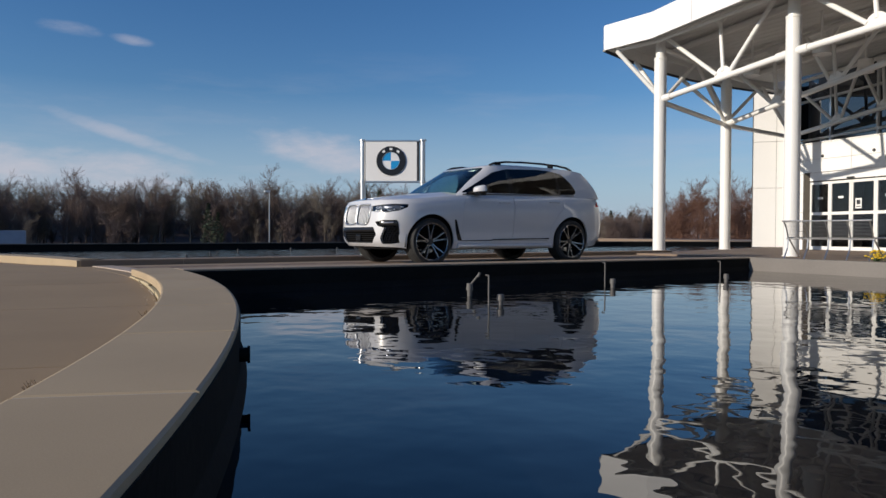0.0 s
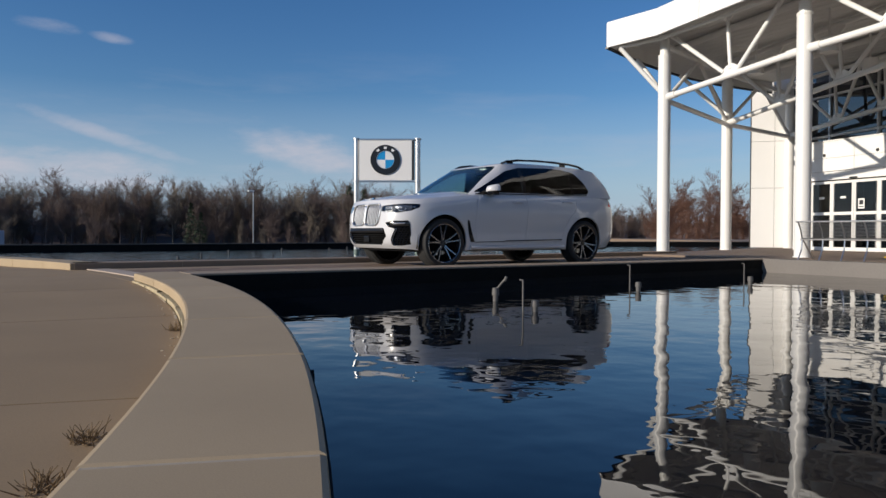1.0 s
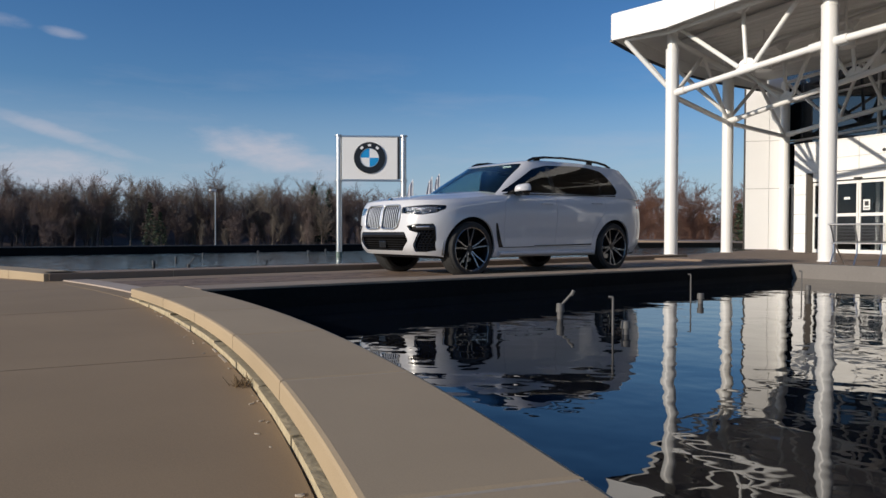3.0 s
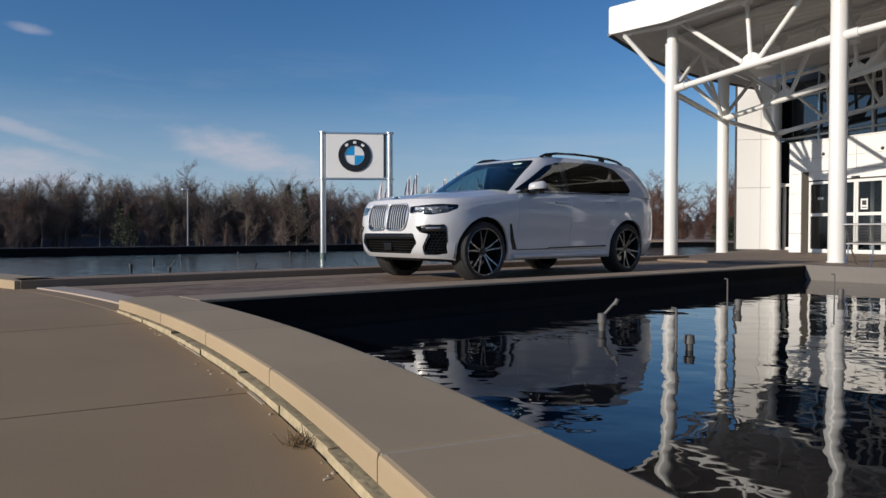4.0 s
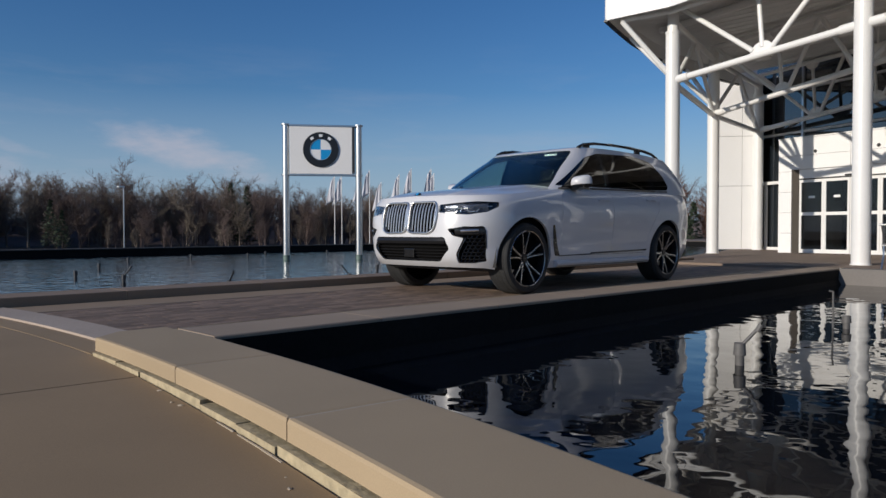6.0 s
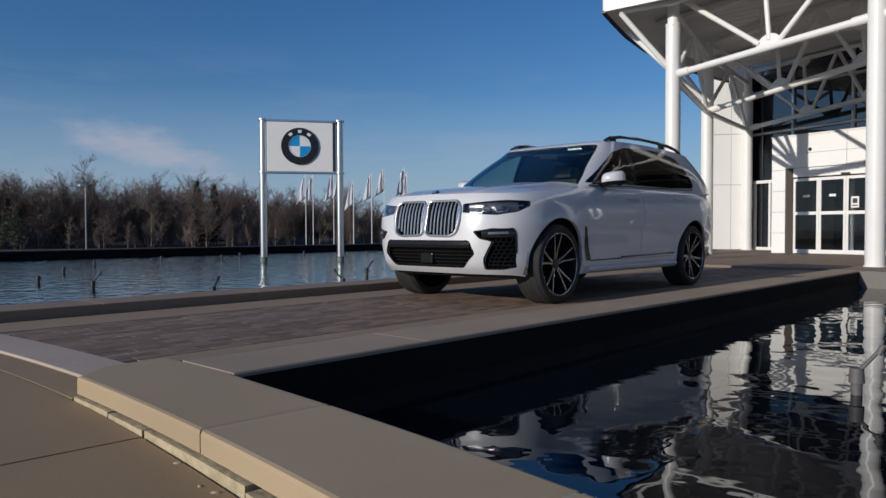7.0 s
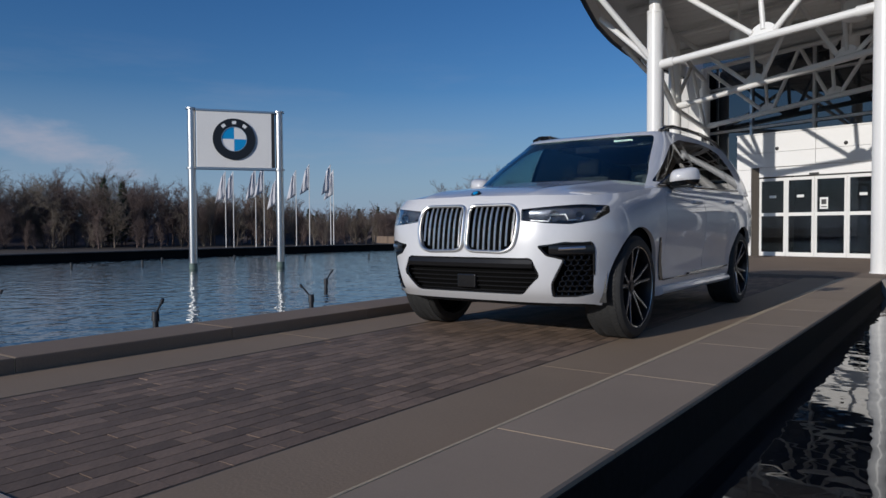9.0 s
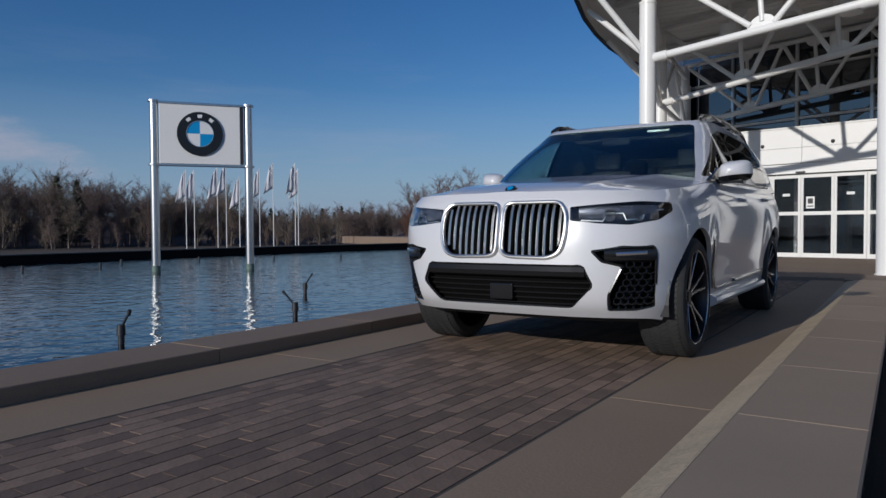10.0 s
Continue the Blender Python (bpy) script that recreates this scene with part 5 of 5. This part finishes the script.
for s in (1, -1):
    mesh_part("tail_lamp", slice_y(TAILS, -5, 5, s), RED_LENS, car, "red tail lamp lens")
    mesh_part("lamp_cover", slice_y(lamp_glass, -5, 5, s), LENS, car, "clear head lamp cover").visible_shadow = False
    for nm, y0, y1, mt in (("front_window", -0.9, 0.13, SCREEN if s < 0 else TINTED), ("pillar_trim", 0.133, 0.217, GLOSS), ("rear_window", 0.22, 1.29, TINTED), ("pillar_trim", 1.293, 1.337, GLOSS), ("quarter_window", 1.34, 2.5, TINTED)):
        g = mesh_part(nm, slice_y(side_glass, y0, y1, s), mt, car, "dark tinted side glass" if mt is TINTED else "")
        g.visible_shadow = mt is GLOSS
    # belt moulding
    part("belt_trim", path_tube([(s * (0.915 - 0.03 * max(0, (y - 1.6)) ** 2), y, z_top(y) + 0.022 + 0.01 * y * 0.2) for y in np.linspace(-0.9, 1.66, 24)], 0.010, n=6), GLOSS, car, "black belt line moulding")
    # sill blade, black strip, breather
    part("sill_trim", path_tube([(s * (side_x(y, 0.43) + 0.006), y, 0.413 + 0.012 * (y + 1)) for y in np.linspace(-0.30, 0.99, 14)], 0.021, n=8, flat=0.5), GLOSS, car, "gloss black side moulding")
    part("sill_strip", path_tube([(s * (side_x(y, 0.405) + 0.004), y, 0.403 + 0.010 * (y + 1)) for y in np.linspace(-0.95, -0.31, 8)], 0.010, n=8, flat=0.6), GLOSS, car, "thin black moulding")
    part("sill", path_tube([(s * (0.945), y, 0.315) for y in np.linspace(-1.03, 1.03, 12)], 0.055, n=10, flat=0.7), PAINT, car, smooth=True)
    bm = bmesh.new()
    prev = None
    for f in np.linspace(0, 1, 10):
        ya, yb, z = -1.112 + 0.085 * f ** 1.4, -1.082 + 0.135 * f, 0.755 - 0.35 * f
        row = [bm.verts.new((s * (side_x(y, z) + o), y, z)) for y, o in ((ya, -0.02), (ya, 0.007), (yb, 0.007), (yb, -0.02))]
        if prev:
            for i in range(4):
                bm.faces.new((prev[i], prev[(i + 1) % 4], row[(i + 1) % 4], row[i]))
        else:
            bm.faces.new(row)
        prev = row
    bm.faces.new(prev[::-1])
    bmesh.ops.recalc_face_normals(bm, faces=bm.faces)
    part("breather", bm, GLOSS, car, "long black air breather")
    # roof rail
    rail = [(s * (0.675 - 0.01 * abs(y - 1.1)), y, roof_z(y) + h) for y, h in ((-0.15, 0.005), (-0.04, 0.04), (0.2, 0.06), (0.6, 0.068), (1.05, 0.068), (1.45, 0.062), (1.68, 0.045), (1.82, 0.005))]
    rl = part("roof_rail", path_tube(rail, 0.02, n=10), GLOSS, car, "black roof rail", True)
    for y in (0.05, 1.3):
        part("foot", box(s * 0.65 - 0.014, s * 0.65 + 0.014, y - 0.06, y + 0.06, roof_z(y) - 0.01, roof_z(y) + 0.06), GLOSS, rl)
    # mirror
    caps = []
    for lower in (False, True):
        bm = bmesh.new()
        bmesh.ops.create_uvsphere(bm, u_segments=32, v_segments=20, radius=1)
        for v in bm.verts:
            x, y, z = v.co
            k = (abs(x) ** 4 + abs(z) ** 4) ** 0.25 / max(1e-6, math.hypot(x, z))
            z = z / k
            if lower:
                z = min(z, -0.42) * 1.04
            taper = 1 - 0.12 * max(0, z)
            g = 1.012 if lower else 1.0
            v.co = Vector((s * 1.035 + x / k * 0.118 * taper * g, -0.60 + (y * 0.125 * g if y < 0 else y * 0.03) + s * x * 0.03, 1.262 + z * 0.078 + 0.012 * s * x))
        caps.append(bm)
    mir = part("mirror", caps[0], PAINT, car, "white door mirror", True)
    part("lower_cap", caps[1], GLOSS, mir, "black lower mirror cap", True)
    part("base", box(min(s * 0.88, s * 1.08), max(s * 0.88, s * 1.1), -0.66, -0.54, 1.17, 1.205, 0.012), GLOSS, mir, "black mirror foot")
    part("glass", box(min(s * 0.94, s * 1.15), max(s * 0.95, s * 1.12), -0.572, -0.566, 1.21, 1.32, 0.002), CHROME, mir)
    part("mirror_sail", side_prism([(-0.86, 1.19), (-0.55, 1.20), (-0.55, 1.30)], 0.86, 0.905, both=False) if s > 0 else box(-0.905, -0.87, -0.74, -0.56, 1.19, 1.23), GLOSS, car)
    # wheel wells
    for y in (AXF, AXR):
        bm = bmesh.new()
        pr_ = [(0.47 * math.cos(a), 0.47 * math.sin(a)) for a in np.linspace(-0.18, math.pi + 0.18, 24)]
        i0 = [bm.verts.new((s * 0.52, y + c, HUB + q)) for c, q in pr_]
        i1 = [bm.verts.new((s * 0.93, y + c, HUB + q)) for c, q in pr_]
        for k in range(23):
            bm.faces.new((i0[k], i0[k + 1], i1[k + 1], i1[k]))
        bm.faces.new(i0)
        part("wheel_liner", bm, MATT, car)

# nose details
for s in (1, -1):
    ring_pts = [(s * x, front_y(x, z) - 0.012, z) for x, z in KIDNEY]
    gr = part("grille", path_tube(ring_pts, 0.0115, True, 10), CHROME, car, "satin chrome kidney grille surround", True)
    for k in range(8):
        x = 0.064 + 0.046 * k
        zl = 0.677 + (0.02 if k == 0 else 0) + (max(0, k - 5) * 0.03 if k > 5 else 0)
        zh = 0.995 - (max(0, k - 6) * 0.03)
        pts = [(s * x, front_y(x, z, 0.012), z) for z in np.linspace(zl, zh, 7)]
        bm = bmesh.new()
        prev = None
        for px_, py_, pz_ in pts:
            row = [bm.verts.new((px_ + dx, py_ + dy, pz_)) for dx, dy in ((-0.0088, 0.0), (0.0, -0.008), (0.0088, 0.0), (0.0045, 0.004), (-0.0045, 0.004))]
            if prev:
                for i in range(5):
                    bm.faces.new((prev[i], prev[(i + 1) % 5], row[(i + 1) % 5], row[i]))
            else:
                bm.faces.new(row)
            prev = row
        bm.faces.new(prev[::-1])
        bmesh.ops.recalc_face_normals(bm, faces=bm.faces)
        part("slat", bm, SLAT, gr)
    # corner intake: black frame, honeycomb, lamp bar
    cf = part("corner_intake", path_tube([(s * x, front_y(x, z) + 0.004, z) for x, z in shrink(CORNER, 0.004)], 0.009, True, 6), GLOSS, car, "gloss black corner intake frame")
    part("wing", path_tube([(s * x, front_y(x, 0.685) + 0.034, 0.685) for x in np.linspace(0.64, 0.875, 10)], 0.044, n=8, flat=0.6), GLOSS, cf, smooth=True)
    lampb = [(s * x, front_y(x, 0.69) + 0.006, 0.688 + 0.06 * (x - 0.7)) for x in np.linspace(0.71, 0.85, 6)]
    part("fog_lamp", path_tube(lampb, 0.013, n=8), CHROME, cf, "slim clear fog lamp", True)
    comb = bmesh.new()
    for r in range(8):
        for c in range(6):
            x, z = 0.68 + 0.036 * c + (0.018 if r % 2 else 0), 0.375 + 0.036 * r
            if x < 0.672 + max(0, (z - 0.352)) * 0.31 or x > 0.865:
                continue
            hexa = [(s * (x + 0.021 * math.cos(math.pi / 3 * k + math.pi / 6)), front_y(min(0.9, x + 0.02 * math.cos(math.pi / 3 * k)), z) + 0.035, z + 0.021 * math.sin(math.pi / 3 * k + math.pi / 6)) for k in range(6)]
            for k in range(6):
                tube(hexa[k], hexa[(k + 1) % 6], 0.005, 4, comb)
    part("honeycomb", comb, GLOSS, cf, "black honeycomb mesh")
    # head lamp internals
    hl = part("head_lamp", path_tube([(s * x, front_y(min(x, 0.93), z) + 0.05, z) for x, z in ((0.50, 0.885), (0.62, 0.878), (0.64, 0.92), (0.72, 0.925), (0.74, 0.885), (0.80, 0.89), (0.82, 0.935), (0.89, 0.945))], 0.0045, n=6), CHROME, car, "slim head lamp with bright light tubes", True)
    part("reflector", path_tube([(s * x, front_y(min(x, 0.9), 0.9) + 0.075, 0.925) for x in np.linspace(0.48, 0.87, 8)], 0.045, n=8, flat=0.35), REFL, hl, "grey lamp reflector", True)
    for x in (0.655, 0.80):
        bm = bmesh.new()
        bmesh.ops.create_uvsphere(bm, u_segments=16, v_segments=10, radius=0.032, matrix=Matrix.Translation((s * x, front_y(x, 0.895) + 0.055, 0.915)))
        part("projector", bm, LENS, hl, smooth=True)
        part("bezel", path_tube([(s * x + 0.035 * math.cos(a), front_y(x, 0.895) + 0.05, 0.915 + 0.036 * math.sin(a)) for a in np.linspace(0, 2 * math.pi, 17)[:-1]], 0.003, True, 6), REFL, hl)
for s in (1, -1):
    part("lamp_housing", path_tube([(s * x, front_y(min(x, 0.93), z) + 0.03, z) for x, z in ((0.47, 0.968), (0.7, 0.982), (0.9, 0.99))], 0.008, n=6), GLOSS, car)

bars = bmesh.new()
for k in range(6):
    z = 0.385 + 0.033 * k
    hw_ = 0.47 + min(0.1, (z - 0.37) * 0.7)
    for x0, x1 in zip(np.linspace(-hw_, hw_, 13), np.linspace(-hw_, hw_, 13)[1:]):
        tube((x0, front_y(x0, z) + 0.045, z), (x1, front_y(x1, z) + 0.045, z), 0.005, 5, bars)
for x in np.linspace(-0.52, 0.52, 36):
    tube((x, front_y(x, 0.3) + 0.045, 0.372), (x, front_y(x, 0.42) + 0.045, 0.51), 0.003, 4, bars)
lg = part("lower_grille", bars, MESH_BLACK, car, "black lower bumper grille")
part("upper_bar", path_tube([(x, front_y(x, 0.585) + 0.03, 0.585) for x in np.linspace(-0.54, 0.54, 16)], 0.04, n=8), MESH_BLACK, lg)
part("radar_cover", box(-0.08, 0.08, front_y(0, 0.4) - 0.002, front_y(0, 0.4) + 0.05, 0.40, 0.50, 0.01), GLOSS, lg)
part("frame", path_tube([(x, front_y(x, z) + 0.004, z) for x, z in shrink(INTAKE, 0.004)], 0.008, True, 6), GLOSS, lg)
part("lip", path_tube([(x, front_y(x, 0.33) + 0.13, 0.287) for x in np.linspace(-0.76, 0.76, 30)], 0.014, n=8), MATT, car, "black chin spoiler", True)
part("underbody", box(-0.72, 0.72, -1.9, 2.4, 0.25, 0.34), MATT, car)


def wheel(x, y, s, turn):
    w = empty("wheel", pose(s * x, y, HUB, 0, 0, 0), "black and machined alloy wheel", "")
    w.parent = car
    w.rotation_euler = (turn, 0, 0 if s > 0 else math.pi)
    prof = [(-0.145, 0.308), (-0.148, 0.325), (-0.142, 0.36), (-0.12, 0.382), (-0.09, 0.388), (0.09, 0.388), (0.12, 0.382), (0.142, 0.36), (0.148, 0.325), (0.145, 0.308), (0.12, 0.303), (-0.12, 0.303)]
    bm = bmesh.new()
    n = 64
    rings = [[bm.verts.new((px_, r * math.cos(2 * math.pi * k / n), r * math.sin(2 * math.pi * k / n))) for px_, r in prof] for k in range(n)]
    for k in range(n):
        a, b = rings[k], rings[(k + 1) % n]
        for i in range(len(prof)):
            j = (i + 1) % len(prof)
            bm.faces.new((a[i], a[j], b[j], b[i]))
    bmesh.ops.recalc_face_normals(bm, faces=bm.faces)
    ty = part("tyre", bm, RUBBER, w, smooth=True)
    tread = bmesh.new()
    for k in range(72):
        a = 2 * math.pi * k / 72
        for o in (-0.09, -0.03, 0.03, 0.09):
            bmesh.ops.create_cube(tread, size=1, matrix=Matrix.Rotation(a, 4, "X") @ Matrix.Translation((o, 0, 0.3865)) @ Matrix.Rotation(0.5 if o > 0 else -0.5, 4, "Z") @ Matrix.Diagonal((0.05, 0.022, 0.008, 1)))
    part("tread", tread, RUBBER, ty)
    rim_ = [(0.11, 0.312), (0.136, 0.309), (0.136, 0.294), (0.105, 0.287), (0.06, 0.283), (-0.12, 0.28)]
    bm = bmesh.new()
    rings = [[bm.verts.new((px_, r * math.cos(2 * math.pi * k / n), r * math.sin(2 * math.pi * k / n))) for px_, r in rim_] for k in range(n)]
    for k in range(n):
        a, b = rings[k], rings[(k + 1) % n]
        for i in range(len(rim_) - 1):
            bm.faces.new((a[i], a[i + 1], b[i + 1], b[i]))
    bmesh.ops.recalc_face_normals(bm, faces=bm.faces)
    rm = part("rim", bm, RIM_DARK, w, smooth=True)
    part("rim_edge", path_tube([(0.137, 0.302 * math.cos(a), 0.302 * math.sin(a)) for a in np.linspace(0, 2 * math.pi, 65)[:-1]], 0.0055, True, 6), RIM_SILVER, rm)
    bm = bmesh.new()
    tube((0.0, 0, 0), (0.085, 0, 0), 0.075, 24, bm, 0.06)
    part("hub", bm, RIM_DARK, rm, smooth=True)
    part("hub_cap", tube((0.085, 0, 0), (0.092, 0, 0), 0.033, 20), EB, rm)
    part("brake_disc", tube((-0.03, 0, 0), (-0.01, 0, 0), 0.19, 40), STEEL, rm)
    # added disc whose black stands in for the shade behind the spokes
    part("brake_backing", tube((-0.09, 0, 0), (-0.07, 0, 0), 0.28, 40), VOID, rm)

    def spoke(a, tw, face, mat, nm):
        bm = bmesh.new()
        ca, sa = math.cos(a), math.sin(a)
        prev = None
        for q in range(6):
            f = q / 5
            r = 0.05 + (0.29 - 0.05) * f
            off = tw * (0.012 + 0.012 * min(1, f * 2) + 0.038 * max(0, f - 0.35) / 0.65)
            wd_ = (0.0065 if face else 0.019) * (1 - 0.15 * f)
            x1 = 0.086 + 0.04 * f + (0.003 if face else 0.0)
            x0 = x1 - (0.006 if face else 0.045)
            row = []
            for o, xx in ((-wd_, x0), (wd_, x0), (wd_ * 0.8, x1), (-wd_ * 0.8, x1)):
                t_ = off + o
                row.append(bm.verts.new((xx, r * ca - t_ * sa, r * sa + t_ * ca)))
            if prev:
                for i in range(4):
                    bm.faces.new((prev[i], prev[(i + 1) % 4], row[(i + 1) % 4], row[i]))
            else:
                bm.faces.new(row)
            prev = row
        bm.faces.new(prev[::-1])
        bmesh.ops.recalc_face_normals(bm, faces=bm.faces)
        part(nm, bm, mat, rm)

    for k in range(5):
        for tw in (-1, 1):
            spoke(2 * math.pi * k / 5 + 0.36, tw, False, RIM_DARK, "spoke")
            spoke(2 * math.pi * k / 5 + 0.36, tw, True, RIM_SILVER, "spoke_face")


for y in (AXF, AXR):
    wheel(0.845, y, 1, 0.0 if y < 0 else 0.5)
    wheel(0.845, y, -1, 0.3)

# cabin inside
def seat(x, y, w=0.52):
    st = part("seat", box(x - w / 2, x + w / 2, y - 0.25, y + 0.27, 0.62, 0.82, 0.05), LEATHER, car, "dark leather seat")
    bk = box(x - w / 2, x + w / 2, -0.07, 0.07, 0.0, 0.62, 0.05)
    bmesh.ops.transform(bk, matrix=Matrix.Translation((0, y + 0.30, 0.78)) @ Matrix.Rotation(radians(-14), 4, "X"), verts=bk.verts)
    part("backrest", bk, LEATHER, st)
    hd = box(x - 0.13, x + 0.13, -0.05, 0.05, 0.64, 0.82, 0.04)
    bmesh.ops.transform(hd, matrix=Matrix.Translation((0, y + 0.30, 0.78)) @ Matrix.Rotation(radians(-14), 4, "X"), verts=hd.verts)
    part("headrest", hd, LEATHER, st)


for x, y in ((0.4, 0.15), (-0.4, 0.15), (0.42, 1.05), (-0.42, 1.05)):
    seat(x, y)
part("dashboard", box(-0.82, 0.82, -1.0, -0.42, 0.75, 1.14, 0.06), LEATHER, car)
part("cabin_floor", box(-0.85, 0.85, -1.0, 2.4, 0.36, 0.4), LEATHER, car)
part("headliner", box(-0.56, 0.56, 0.15, 1.85, 1.63, 1.66, 0.01), LEATHER, car)
part("steering_wheel", path_tube([(0.4 + 0.185 * math.cos(a), -0.33 - 0.06 * math.sin(a), 1.06 + 0.17 * math.sin(a)) for a in np.linspace(0, 2 * math.pi, 25)[:-1]], 0.016, True, 8), LEATHER, car)
part("inner_mirror", box(-0.12, 0.12, -0.30, -0.27, 1.54, 1.60, 0.01), GLOSS, car)
part("screen_sticker", box(0.28, 0.46, -0.315, -0.311, 1.625, 1.64), PAPER, car)

# ---- pavers, last ----
def paver_mesh():
    bm = box(-0.0437, 0.0437, -0.1188, 0.1188, -0.06, 0.0)
    top = [e for e in bm.edges if min(v.co.z for v in e.verts) > -0.001]
    bmesh.ops.bevel(bm, geom=top, offset=0.0015, segments=1, affect="EDGES")
    me = bpy.data.meshes.new("paver")
    bm.to_mesh(me)
    bm.free()
    me.materials.append(PAVER)
    return me


rng = random.Random(5)
PM = paver_mesh()
rest = []
pv = np.array([v.co[:] for v in PM.vertices])
ncol = 19
pitch = (PX1 - PX0) / ncol
for c in range(ncol):
    y = 1.92 + 0.12 * (c % 2) + 0.03 * ((c * 7) % 3) - 0.1
    while y < 13.8:
        x = PX0 + pitch * (c + 0.5)
        dz = rng.gauss(-0.0005, 0.0005)
        if y < 5.9:
            ob = new("paver", PM)
            ob.parent = drive
            lo_y = max(CY + math.sqrt(R_M1 ** 2 - (abs(x - CX) - 0.04) ** 2) + 0.004, y - 0.12)
            if y + 0.12 - lo_y < 0.02:
                y += 0.24
                continue
            ob.matrix_local = Matrix.Translation((x, (lo_y + y + 0.12) / 2, dz)) @ Matrix.Rotation(rng.gauss(0, 0.005), 4, "Z") @ Matrix.Rotation(rng.gauss(0, 0.0008), 4, "X") @ Matrix.Diagonal((1, (y + 0.12 - lo_y) / 0.24, 1, 1))
        else:
            rest.append((x, y, dz))
        y += 0.24
polys = [tuple(p.vertices) for p in PM.polygons]
V, F = [], []
for i, (x, y, z) in enumerate(rest):
    V.extend(map(tuple, pv + (x, y, z)))
    F.extend(tuple(k + i * len(pv) for k in p) for p in polys)
me = bpy.data.meshes.new("paver_field")
me.from_pydata(V, [], F)
m2 = material("worn clay paver field", (0.19, 0.13, 0.09), 0.8, vary=0.2, size=0.12, bump=0.2, fine=60)
n_, l_ = m2.node_tree.nodes, m2.node_tree.links
geo_, mr_, mm_ = n_.new("ShaderNodeNewGeometry"), n_.new("ShaderNodeMapRange"), n_.new("ShaderNodeVectorMath")
mr_.inputs["To Min"].default_value, mr_.inputs["To Max"].default_value = 0.7, 1.3
l_.new(geo_.outputs["Random Per Island"], mr_.inputs["Value"])
src = n_["Principled BSDF"].inputs["Base Color"].links[0].from_socket
mm_.operation = "SCALE"
l_.new(src, mm_.inputs[0]), l_.new(mr_.outputs["Result"], mm_.inputs["Scale"]), l_.new(mm_.outputs[0], n_["Principled BSDF"].inputs["Base Color"])
me.materials.append(m2)
fld = new("paver_field", me)
fld.parent = drive
tagged(fld, "running bond of worn clay pavers", kind="stuff")
